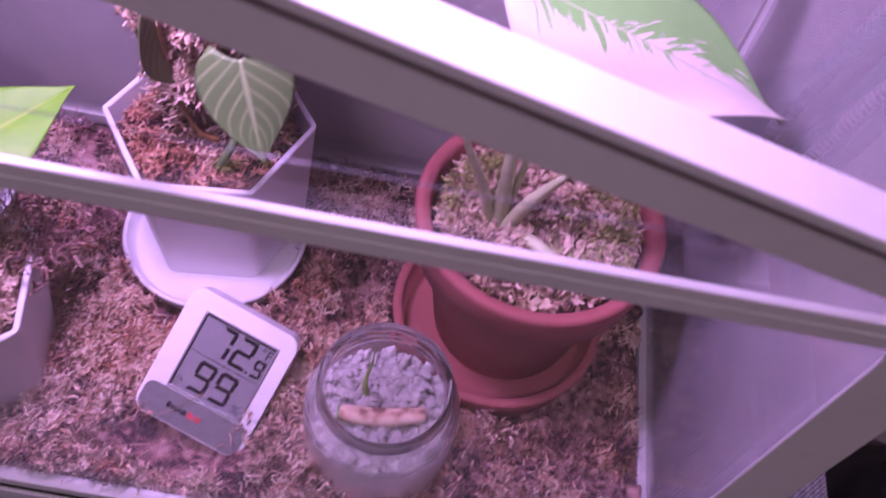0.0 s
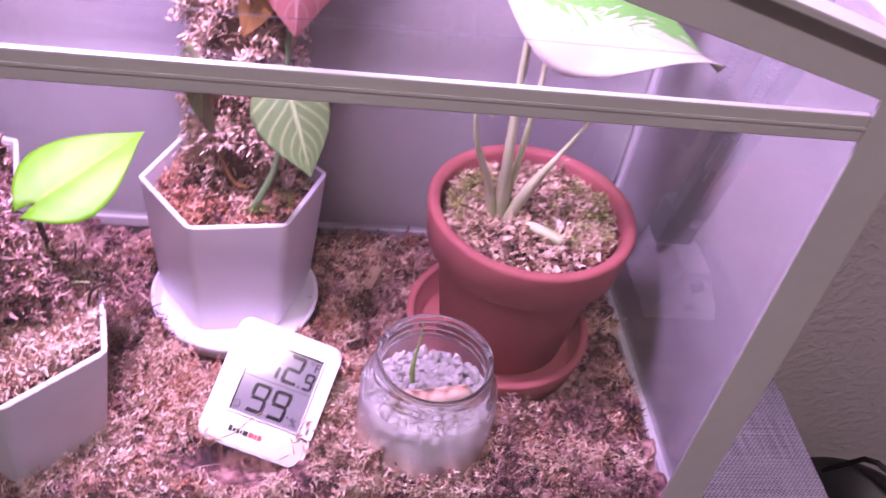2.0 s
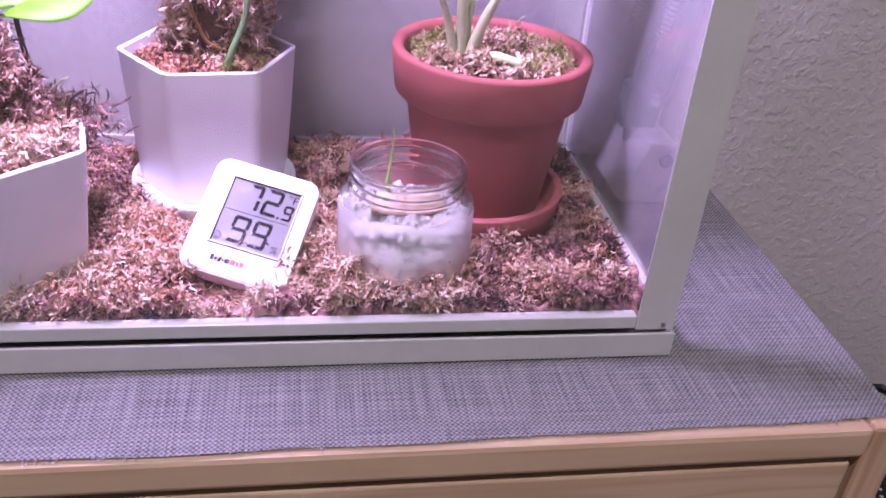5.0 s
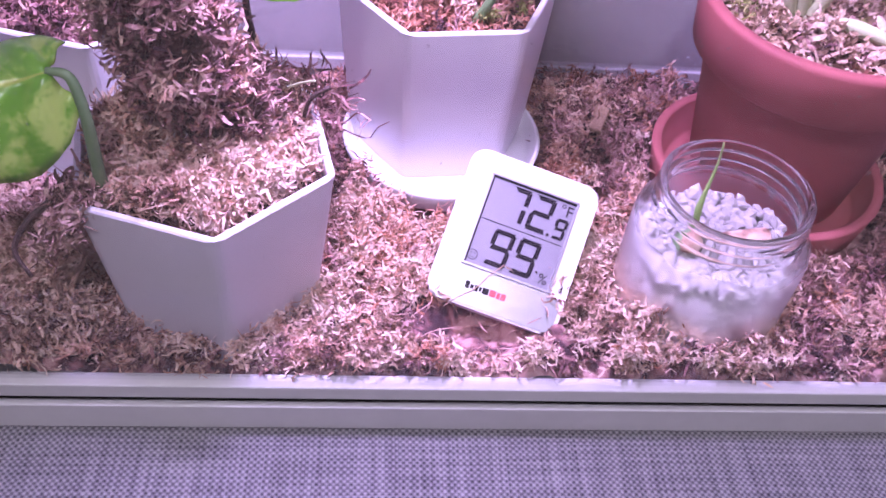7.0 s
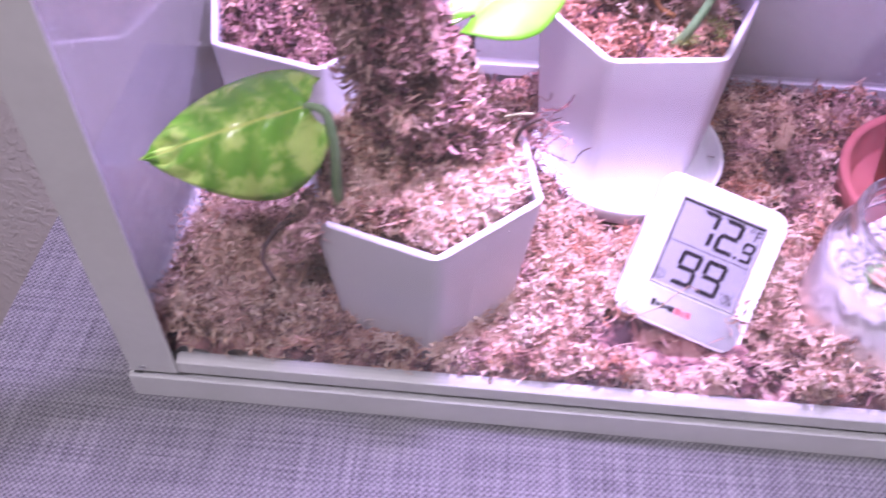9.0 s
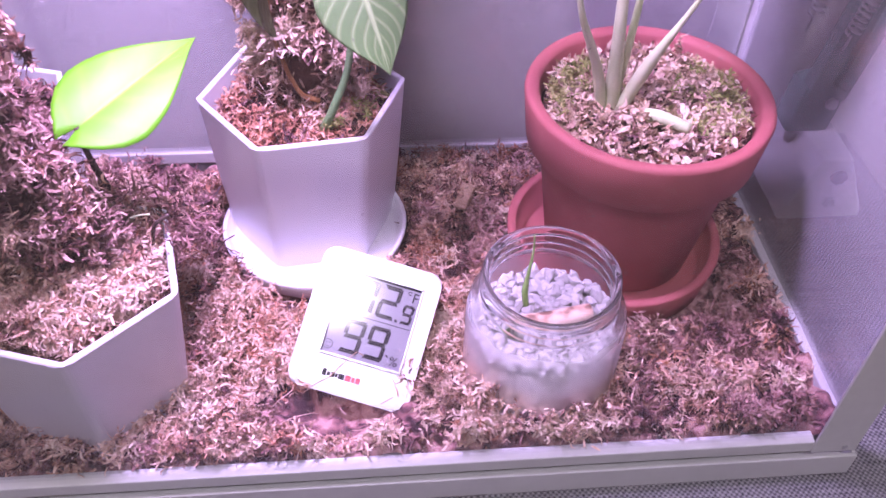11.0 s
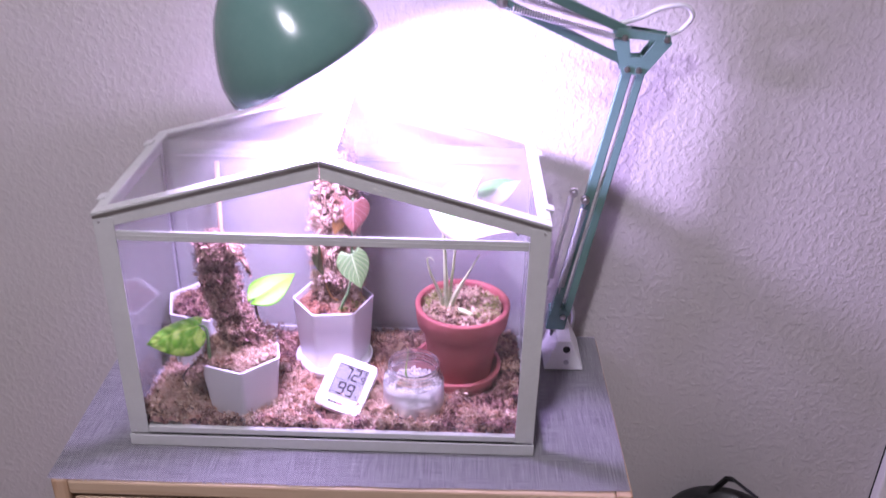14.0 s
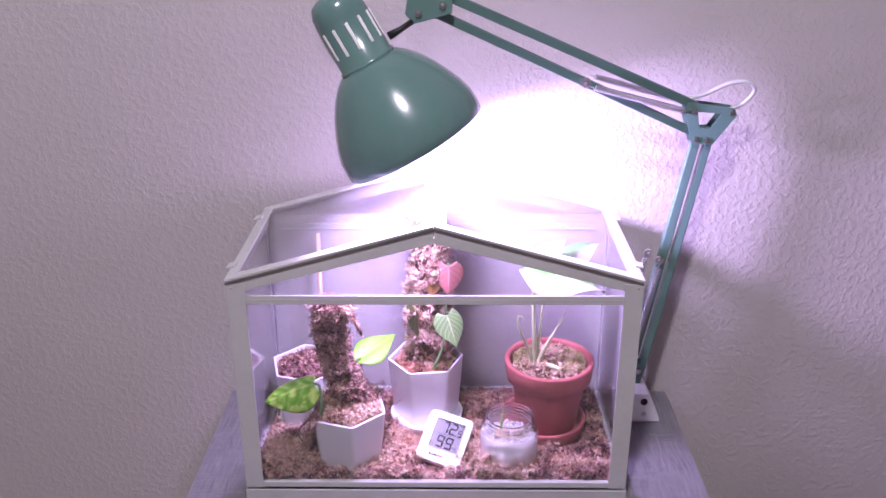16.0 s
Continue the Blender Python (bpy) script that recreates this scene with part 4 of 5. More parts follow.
# ---- plants ----
def leaf(name, length, width, profile, place, material, parent, fold=0.25, droop=0.0, cup=0.0, lobe=0.0, wave=0.0, twist=0.0, label="", seed=0, quilt=0.0):
    """A blade on a grid: profile gives the half width, from base to tip; lobe draws the base back round the stalk."""
    NU, NV = 20, 26
    bm = bmesh.new()
    uv = bm.loops.layers.uv.new("UVMap")
    rows, where = [], {}
    for j in range(NV + 1):
        v = j / NV
        f = v * (len(profile) - 1)
        k = min(int(f), len(profile) - 2)
        a = profile[k] + (profile[k + 1] - profile[k]) * (f - k)
        row = []
        for i in range(NU + 1):
            u = 2 * i / NU - 1
            x = u * a * width / 2
            y = length * v - lobe * abs(u) ** 1.6 * (1 - v) ** 2.2
            ang = droop * (y / length)
            z = fold * abs(x) - cup * x * x / width * 4 + wave * width * math.sin(7 * v + 2.2 * u + seed) * abs(u) * 0.3
            z += quilt * math.cos(9 * math.pi * (v - 0.28 * abs(u))) * (1 - u * u) * abs(u) ** 0.5
            r = length / droop if abs(droop) > 1e-4 else 0
            px, py, pz = x, (r * math.sin(ang) if r else y), (-r * (1 - math.cos(ang)) if r else 0)
            py, pz = py + z * math.sin(ang), pz + z * math.cos(ang)
            t = twist * v
            vert = bm.verts.new((px * math.cos(t) - pz * math.sin(t), py, px * math.sin(t) + pz * math.cos(t)))
            where[vert] = (i / NU, v)
            row.append(vert)
        rows.append(row)
    for j in range(NV):
        for i in range(NU):
            face = bm.faces.new((rows[j][i], rows[j][i + 1], rows[j + 1][i + 1], rows[j + 1][i]))
            for l in face.loops:
                l[uv].uv = where[l.vert]
    me = link_mesh(name, bm, material, True)
    ob = new(name, me)
    ob.parent = parent
    ob.matrix_basis = parent.matrix_basis.inverted() @ place
    sol = ob.modifiers.new("thickness", "SOLIDIFY")
    sol.thickness, sol.offset = 0.0005, 0
    if label:
        tagged(ob, label)
    return ob


HEART = [0.52, 0.84, 0.97, 1.0, 0.97, 0.88, 0.74, 0.56, 0.36, 0.16, 0.0]
OVAL = [0.06, 0.45, 0.75, 0.93, 1.0, 0.99, 0.92, 0.78, 0.58, 0.32, 0.0]
BROAD = [0.42, 0.76, 0.90, 0.99, 1.0, 0.95, 0.86, 0.71, 0.52, 0.28, 0.0]
LANCE = [0.10, 0.62, 0.90, 1.0, 0.96, 0.86, 0.71, 0.53, 0.34, 0.15, 0.0]


def stem(name, points, radii, material, parent, label="", sides=9):
    line = smooth_line(points, 6)
    if isinstance(radii, (list, tuple)):
        n = len(line)
        f = [i / (n - 1) * (len(radii) - 1) for i in range(n)]
        radii = [radii[min(int(k), len(radii) - 2)] + (radii[min(int(k), len(radii) - 2) + 1] - radii[min(int(k), len(radii) - 2)]) * (k - min(int(k), len(radii) - 2)) for k in f]
    inv = parent.matrix_basis.inverted()
    return part(name, tube([inv @ p for p in line], radii, sides), material, parent, label, smooth=True)


def moss_pole(name, line, radii, layers, seed, label):
    """A fibre-wrapped pole: a lumpy core and thousands of loose fibres round it."""
    root = thing(name, line[0], label, "moss pole")
    pts = [p - Vector(line[0]) for p in smooth_line(line, 8)]
    n = len(pts)
    rad = [np.interp(i / (n - 1), np.linspace(0, 1, len(radii)), radii) for i in range(n)]
    core = tube(pts, [float(r) * 0.80 for r in rad], 20)
    for v in core.verts:
        v.co += 0.0022 * noise.noise_vector(v.co * 130)
    part("core", core, SOIL_PALE, root, smooth=True)
    for k, (count, material, ln, wd, out, spread) in enumerate(layers):
        r = np.random.default_rng(seed + k)
        s = r.uniform(0, n - 1.001, count)
        i = s.astype(int)
        P = np.array([tuple(p) for p in pts])
        T = np.gradient(P, axis=0)
        T /= np.linalg.norm(T, axis=1, keepdims=True)
        c = P[i] + (P[i + 1] - P[i]) * (s - i)[:, None]
        t = T[i]
        a = r.uniform(0, 2 * np.pi, count)
        e1 = np.cross(t, [0, 1, 0.1])
        e1 /= np.linalg.norm(e1, axis=1, keepdims=True)
        e2 = np.cross(t, e1)
        o = np.cos(a)[:, None] * e1 + np.sin(a)[:, None] * e2
        lump = np.array([noise.noise((float(x) * 60, float(y) * 2.0, seed)) for x, y in zip(s / n, a)])
        R = np.interp(s / (n - 1), np.linspace(0, 1, len(radii)), radii) * (0.90 + 0.75 * lump) + r.uniform(0, out, count)
        pos = c + o * R[:, None]
        d = r.normal(size=(count, 3)) * spread + np.cross(o, t) * 0.8 - 0.2 * t
        d -= o * (d * o).sum(1, keepdims=True) * 0.9
        keep = r.uniform(0, 1, count) < 0.55 + 1.2 * lump
        # strands gather in tufts round the pole
        mids = r.integers(0, count, max(1, count // 11))
        near = mids[r.integers(0, len(mids), count)]
        gathered = pos[near] + r.normal(size=(count, 3)) * 0.0026
        d = d * 0.7 + (gathered - pos[near]) * 220
        pos = gathered
        keep = keep[near] | (r.uniform(0, 1, count) < 0.25)
        sprigs("fibres", pos[keep], d[keep], r.uniform(ln[0], ln[1], count)[keep] * 1.1, material, seed + 70 + k, 2.4, 6, (wd[0] + wd[1]) * 0.36, (0.0026, 0.0066), root, 0.46)
    return root


# front pole and its plant
front_pole = moss_pole("moss_pole", [(-0.103, 0.068, 0.084), (-0.107, 0.066, 0.115), (-0.118, 0.063, 0.150), (-0.124, 0.061, 0.185), (-0.124, 0.060, 0.212), (-0.122, 0.060, 0.232)], [0.0205, 0.0130, 0.0122, 0.0112, 0.0125, 0.0105], [(2500, MOSS_POLE, (0.003, 0.009), (0.0008, 0.0021), 0.005, 1.2), (700, MOSS, (0.003, 0.009), (0.0007, 0.0019), 0.005, 1.4), (2900, MOSS_BARK, (0.003, 0.010), (0.0008, 0.0022), 0.004, 1.2)], 500, "shaggy leaning moss pole of brown sphagnum in the front pot")
tuft = thing("moss_tuft", (-0.121, 0.060, 0.222), "loose tuft of tan moss crowning the front pole", "moss", kind="stuff")
r = np.random.default_rng(9)
n = 900
d = r.normal(size=(n, 3))
pos = d / np.linalg.norm(d, axis=1, keepdims=True) * r.uniform(0.004, 0.019, (n, 1)) * np.array([1.15, 0.9, 0.62])
sprigs("fibres", pos, r.normal(size=(n, 3)) * np.array([1, 1, 0.7]), r.uniform(0.005, 0.012, n), MOSS_MOUND, 77, 2.2, 5, 0.0015, (0.003, 0.009), tuft)
n = 260
t = r.uniform(0, 1, n)
trail = np.stack([0.012 + 0.022 * t, -0.006 - 0.006 * t, 0.004 - 0.030 * t * t], 1) + r.normal(size=(n, 3)) * (0.0035 * (1.1 - t))[:, None]
ribbons("trailing_strand", trail, np.stack([np.ones(n) * 0.5, np.zeros(n), -t - 0.2], 1) + r.normal(size=(n, 3)) * 0.4, r.uniform(0.004, 0.010, n), r.uniform(0.0006, 0.0015, n), MOSS_MOUND, 78, 1.9, 4, tuft)
dowel = tagged(part("dowel", tube([(-0.1500, 0.160, 0.084), (-0.1545, 0.185, 0.180), (-0.1562, 0.2030, 0.2565)], 0.0034, 4), STICK, smooth=True), "thin pale square wooden stake in the corner pot", "stake")
dowel_stub = tagged(part("stake", tube([(-0.1215, 0.060, 0.218), (-0.1215, 0.061, 0.238)], 0.0028, 10), TWIG, smooth=True), "short brown stake end in the moss pole", "stake")

vine = thing("mottled_vine", (-0.109, 0.061, 0.086), "young vine with one lime and one mottled leaf", "plant")
leaf("leaf", 0.060, 0.040, LANCE, basis((-0.0930, 0.0800, 0.1460), (0.040, 0.042, 0.014), (-0.10, -0.62, 0.80)), LEAF_LIME, vine, 0.20, 0.15, 0.10, 0.008, 0.02, label="glossy lime-green pointed leaf")
stem("stem", [(-0.0850, 0.0850, 0.088), (-0.0895, 0.0870, 0.106), (-0.0925, 0.0840, 0.126), (-0.0928, 0.0803, 0.1465)], [0.0017, 0.0014, 0.0013, 0.0011], DARK_STEM, vine, "dark brown wiry stem")
leaf("leaf", 0.060, 0.046, BROAD, basis((-0.1435, 0.0365, 0.1375), (-0.054, -0.018, -0.008), (0.05, -0.52, 0.85)), LEAF_MOTTLED, vine, -0.16, 0.40, 0.30, 0.006, 0.05, quilt=0.0040, label="dark green leaf mottled with lighter green")
stem("stem", [(-0.137, 0.036, 0.088), (-0.136, 0.033, 0.104), (-0.1350, 0.032, 0.124), (-0.1375, 0.0345, 0.1370), (-0.1445, 0.0363, 0.1380)], [0.0023, 0.0020, 0.0017, 0.0012], GREEN_STALK, vine)
stem("root", [(-0.076, 0.073, 0.088), (-0.072, 0.070, 0.105), (-0.065, 0.069, 0.112)], 0.0008, DARK_STEM, vine)
stem("root", [(-0.079, 0.068, 0.112), (-0.074, 0.064, 0.117), (-0.069, 0.060, 0.121)], 0.0004, PALE_STALK, vine)
stem("tendril", [(-0.150, 0.030, 0.094), (-0.158, 0.022, 0.090), (-0.162, 0.016, 0.083), (-0.157, 0.011, 0.076)], [0.0012, 0.0010, 0.0009, 0.0006], DARK_STEM, vine)

# moss hanging over the rim, and a hair-thin root across the thermometer
hang = thing("moss_tuft", (-0.1475, 0.0285, 0.0900), "small brown moss tuft hanging over the pot rim", "moss", kind="stuff")
r = np.random.default_rng(19)
n = 420
t = r.uniform(0, 1, n)
pos = np.stack([0.006 - 0.012 * t, 0.004 - 0.012 * t, 0.005 - 0.016 * t * t], 1) + r.normal(size=(n, 3)) * 0.0034
ribbons("fibres", pos, r.normal(size=(n, 3)) + np.array([0, 0, -0.8]), r.uniform(0.003, 0.009, n), r.uniform(0.0006, 0.0018, n), MOSS_POLE, 90, 2.6, 4, hang)
back_heap = thing("moss_tuft", (-0.083, 0.088, 0.0880), "grey-brown roots and moss heaped behind the pole", "moss", kind="stuff")
n = 700
pos = r.normal(size=(n, 3)) * np.array([0.012, 0.010, 0.006])
ribbons("fibres", pos, r.normal(size=(n, 3)) * np.array([1, 1, 0.8]), r.uniform(0.005, 0.014, n), r.uniform(0.0005, 0.0013, n), MOSS_BARK, 91, 2.2, 4, back_heap)

for ob in (front_pole, tuft, dowel_stub, vine, hang, back_heap):
    ob.location.y -= 0.0065

# middle pole and its plant
moss_pole("moss_pole", [(-0.0145, 0.168, 0.086), (-0.0140, 0.168, 0.16), (-0.0130, 0.168, 0.24), (-0.0125, 0.168, 0.312)], [0.0215, 0.0205, 0.0200, 0.0195], [(5200, MOSS_PALE, (0.003, 0.009), (0.0008, 0.0022), 0.003, 1.2), (1100, MOSS_CHIP, (0.004, 0.010), (0.0008, 0.0020), 0.003, 0.9), (260, MOSS_BARK, (0.004, 0.009), (0.0008, 0.0020), 0.0015, 0.8)], 600, "upright moss pole of pale pink-tan sphagnum in the middle pot")
climber = thing("velvet_climber", (-0.0145, 0.164, 0.088), "small climber with striped green and red heart leaves", "plant")
leaf("leaf", 0.042, 0.038, HEART, basis((0.0105, 0.126, 0.1785), (0.015, -0.026, -0.034), (0.20, -0.75, 0.62)), LEAF_STRIPED, climber, -0.14, 0.30, 0.10, 0.007, 0.02, label="green heart-shaped leaf with pale veins")
leaf("leaf", 0.038, 0.037, HEART, basis((0.0128, 0.138, 0.2395), (0.000, -0.010, -0.036), (0.0, -0.96, 0.26)), LEAF_RED, climber, -0.20, 0.25, 0.12, 0.006, 0.02, label="new coppery-red heart-shaped leaf")
leaf("leaf", 0.042, 0.026, HEART, basis((-0.0270, 0.142, 0.1780), (-0.001, 0.000, -0.044), (-0.80, -0.45, 0.1)), LEAF_DULL, climber, 0.9, 0.2, 0.1, 0.010, 0.05, label="folded olive leaf turned on edge")
leaf("leaf", 0.034, 0.020, HEART, basis((0.000, 0.146, 0.2250), (-0.010, -0.004, -0.026), (-0.3, -0.9, 0.2)), LEAF_BROWN, climber, 0.3, 0.2, 0.1, 0.006, 0.04, label="withered rusty leaf")
stem("stem", [(-0.009, 0.138, 0.090), (-0.002, 0.134, 0.108), (0.006, 0.139, 0.130), (0.009, 0.143, 0.170), (0.010, 0.143, 0.215), (0.0125, 0.138, 0.243)], [0.0022, 0.0020, 0.0016, 0.0014, 0.0013, 0.0011], GREEN_STALK, climber)
stem("petiole", [(0.009, 0.143, 0.150), (0.0115, 0.136, 0.176), (0.0130, 0.127, 0.1805)], [0.0013, 0.0011, 0.0010], GREEN_STALK, climber)
stem("petiole", [(-0.009, 0.145, 0.104), (-0.018, 0.143, 0.112), (-0.026, 0.144, 0.14), (-0.027, 0.142, 0.178)], [0.0013, 0.0011, 0.0010, 0.0010], LEAF_BROWN, climber)
for p0, p1 in (((-0.032, 0.16, 0.262), (-0.058, 0.150, 0.258)), ((-0.034, 0.155, 0.150), (-0.042, 0.150, 0.155)), ((-0.033, 0.155, 0.2), (-0.044, 0.15, 0.206))):
    stem("hair_root", [p0, [(a + b) / 2 for a, b in zip(p0, p1)], p1], 0.00035, PALE_STALK, climber, sides=5)

# clay pot: variegated plant
monstera = thing("variegated_plant", (0.121, 0.128, 0.106), "half-cream variegated foliage plant with pale stalks", "plant")
stem("stalk", [(0.1225, 0.124, 0.104), (0.1210, 0.124, 0.135), (0.1185, 0.125, 0.175), (0.1165, 0.124, 0.215), (0.1150, 0.121, 0.2360)], [0.0044, 0.0032, 0.0022, 0.0018, 0.0017], PALE_STALK, monstera, "pale cream main stalk")
stem("stalk", [(0.1195, 0.123, 0.106), (0.1120, 0.122, 0.135), (0.1020, 0.120, 0.160), (0.0985, 0.119, 0.176), (0.1010, 0.118, 0.1815), (0.1065, 0.116, 0.178)], [0.0030, 0.0022, 0.0015, 0.0010, 0.0007, 0.0003], PALE_STALK, monstera, "cut pale stalk curling at its tip")
stem("stalk", [(0.1240, 0.122, 0.106), (0.1330, 0.120, 0.134), (0.1440, 0.119, 0.158), (0.1580, 0.119, 0.186)], [0.0032, 0.0030, 0.0012, 0.0008], PALE_STALK, monstera, "slender pale stalk")
stem("stalk", [(0.1235, 0.126, 0.106), (0.1280, 0.130, 0.160), (0.1300, 0.136, 0.205), (0.1200, 0.1370, 0.2410)], [0.0022, 0.0016, 0.0013, 0.0011], PALE_STALK, monstera)
leaf("leaf", 0.094, 0.056, LANCE, basis((0.1110, 0.1240, 0.2385), (0.084, -0.024, -0.006), (-0.05, -0.38, 0.90)), LEAF_VARIEGATED, monstera, 0.14, 0.25, 0.22, 0.012, 0.22, label="large leaf, half cream and half marbled green")
leaf("leaf", 0.054, 0.036, LANCE, basis((0.1190, 0.1360, 0.2420), (0.040, 0.024, 0.031), (-0.35, -0.62, 0.70)), LEAF_CREAM, monstera, 0.2, 0.3, 0.1, 0.010, 0.05, label="mostly cream upright leaf")
leaf("leaf", 0.060, 0.040, OVAL, basis((0.1480, 0.140, 0.2330), (0.032, 0.03, -0.020), (0.0, -0.5, 0.86)), LEAF_GREEN, monstera, 0.2, 0.5, 0.2, 0.006, 0.05, label="smaller green leaf beneath")
leaf("leaf", 0.055, 0.036, LANCE, basis((0.1600, 0.160, 0.2400), (0.040, 0.022, 0.014), (-0.2, -0.6, 0.8)), LEAF_VARIEGATED, monstera, 0.2, 0.3, 0.2, 0.006, 0.05, label="small variegated leaf at the back")
stem("stub", [(0.1300, 0.1180, 0.1125), (0.1400, 0.110, 0.1160), (0.1520, 0.102, 0.1150)], [0.0030, 0.0032, 0.0026], PALE_STALK, monstera, "cut whitish stalk stub lying on the chips")


# ---- thermometer ----
u = Vector((0.0326, -0.00935, -0.00615)).normalized()
v = Vector((0.0120, 0.02835, 0.02115))
v = (v - u * v.dot(u)).normalized()
w = u.cross(v)
TW, TH, TD = 0.0552, 0.0640, 0.0125
centre = Vector((0.0070, 0.0570, 0.0412))
thermo = thing("thermometer", Matrix.Translation(centre) @ Matrix((u, v, w)).transposed().to_4x4(), "white digital thermometer and hygrometer leaning in the moss", "thermometer")


def rounded_plate(w2, h2, r, z0, z1, edge=0.0):
    bm = bmesh.new()
    pts = []
    for cx, cy, a0 in ((w2 - r, h2 - r, 0), (-w2 + r, h2 - r, 90), (-w2 + r, -h2 + r, 180), (w2 - r, -h2 + r, 270)):
        for k in range(7):
            a = radians(a0 + 15 * k)
            pts.append((cx + r * math.cos(a), cy + r * math.sin(a)))
    low = [bm.verts.new((x, y, z0)) for x, y in pts]
    top = [bm.verts.new((x, y, z1)) for x, y in pts]
    bm.faces.new(low[::-1])
    bm.faces.new(top)
    n = len(pts)
    for i in range(n):
        bm.faces.new((low[i], low[(i + 1) % n], top[(i + 1) % n], top[i]))
    if edge:
        rim = [e for e in bm.edges if abs(e.verts[0].co.z - e.verts[1].co.z) < 1e-7]
        bmesh.ops.bevel(bm, geom=rim, offset=edge, segments=3, affect="EDGES", profile=0.5)
    return bm


case = rounded_plate(TW / 2, TH / 2, 0.0058, -TD, -0.0004, 0.0012)
bmesh.ops.translate(case, vec=(0.0007, 0.0026, 0), verts=case.verts)
part("case", case, WHITE_SHELL, thermo)
lip = rounded_plate(TW / 2 - 0.0016, 0.0074, 0.0044, -0.0006, 0.0002, 0.0001)
bmesh.ops.translate(lip, vec=(0.0007, -0.0212, 0), verts=lip.verts)
part("grey_panel", lip, GREY_PANEL, thermo, "brushed grey strip with dark and red lettering bars")
LX, LY, LW, LH = 0.0022, 0.0067, 0.0360, 0.0375
part("bezel", join(*[box(LX + a, LX + b, LY + c, LY + d, -0.0006, 0.0006, 0.0002) for a, b, c, d in ((-LW / 2 - 0.001, LW / 2 + 0.001, LH / 2, LH / 2 + 0.001), (-LW / 2 - 0.001, LW / 2 + 0.001, -LH / 2 - 0.001, -LH / 2), (-LW / 2 - 0.001, -LW / 2, -LH / 2, LH / 2), (LW / 2, LW / 2 + 0.001, -LH / 2, LH / 2))]), GREY_PANEL, thermo)
screen = part("screen", box(LX - LW / 2, LX + LW / 2, LY - LH / 2, LY + LH / 2, -0.001, -0.0001), LCD, thermo, "grey liquid-crystal screen reading 72.9 and 99")
SEG = {"7": "abc", "2": "abged", "9": "abcdfg"}


def digit(ch, x, y, wd, ht, t):
    """A seven-segment figure; x, y: its lower left corner."""
    at = {"a": (x, x + wd, y + ht - t, y + ht), "g": (x, x + wd, y + ht / 2 - t / 2, y + ht / 2 + t / 2), "d": (x, x + wd, y, y + t), "b": (x + wd - t, x + wd, y + ht / 2, y + ht), "c": (x + wd - t, x + wd, y, y + ht / 2), "f": (x, x + t, y + ht / 2, y + ht), "e": (x, x + t, y, y + ht / 2)}
    made = []
    for k in SEG[ch]:
        x0, x1, y0, y1 = at[k]
        g = 0.00022
        z0, z1 = -0.0001, 0.0001
        bm = bmesh.new()
        if k in "agd":
            p = [(x0 + g + t * 0.15, y0), (x1 - g - t * 0.15, y0), (x1 - g - t * 0.5, y1), (x0 + g + t * 0.5, y1)] if k != "d" else [(x0 + g + t * 0.5, y0 + t), (x1 - g - t * 0.5, y0 + t), (x1 - g - t * 0.15, y0), (x0 + g + t * 0.15, y0)][::-1]
            if k == "a":
                p = [(x0 + g + t * 0.9, y0), (x1 - g - t * 0.9, y0), (x1 - g - t * 0.1, y1), (x0 + g + t * 0.1, y1)]
        else:
            p = [(x0, y0 + g + t * 0.35), (x1, y0 + g + t * 0.35), (x1, y1 - g - t * 0.35), (x0, y1 - g - t * 0.35)]
        a = [bm.verts.new((q[0], q[1], z0)) for q in p]
        b = [bm.verts.new((q[0], q[1], z1)) for q in p]
        bm.faces.new(b)
        bm.faces.new(a[::-1])
        for i in range(4):
            bm.faces.new((a[i], a[(i + 1) % 4], b[(i + 1) % 4], b[i]))
        bmesh.ops.recalc_face_normals(bm, faces=bm.faces)
        made.append(bm)
    return join(*made)


def slanted(bm):
    for q in bm.verts:
        q.co.x += 0.06 * (q.co.y - LY)
    return bm


def glyph(text, x, y, size, parent):
    cu = bpy.data.curves.new("lettering", "FONT")
    cu.body, cu.size, cu.extrude = text, size, 0.00006
    ob = new("lettering", cu)
    cu.materials.append(INK)
    ob.parent = parent
    ob.location = (x, y, 0.0)
    return ob


for ch, x, y, wd, ht, t in (("7", -0.0072, 0.0088, 0.0080, 0.0152, 0.0019), ("2", 0.0024, 0.0088, 0.0090, 0.0152, 0.0019), ("9", 0.0137, 0.0088, 0.0052, 0.0088, 0.0013), ("9", -0.0078, -0.0103, 0.0092, 0.0152, 0.0019), ("9", 0.0032, -0.0103, 0.0092, 0.0152, 0.0019)):
    part("figure", slanted(digit(ch, x, y, wd, ht, t)), INK, screen)
part("point", box(0.0119, 0.0131, 0.0088, 0.0100, -0.0001, 0.0001), INK, screen)
part("divider", box(-0.0152, 0.0195, 0.0068, 0.0071, -0.0001, 0.0001), INK, screen)
glyph("°F", 0.0142, 0.0190, 0.0066, screen)
glyph("%", 0.0146, -0.0104, 0.0060, screen)
ring = lathe([(0.0019, -0.0001), (0.0022, -0.0001), (0.0022, 0.0001), (0.0019, 0.0001)], 24, True, Matrix.Translation((-0.0135, -0.0085, 0)))
part("face_icon", join(ring, box(-0.0144, -0.0140, -0.0081, -0.0075, -0.0001, 0.0001), box(-0.0130, -0.0126, -0.0081, -0.0075, -0.0001, 0.0001), box(-0.0143, -0.0127, -0.0096, -0.0093, -0.0001, 0.0001)), INK, screen)
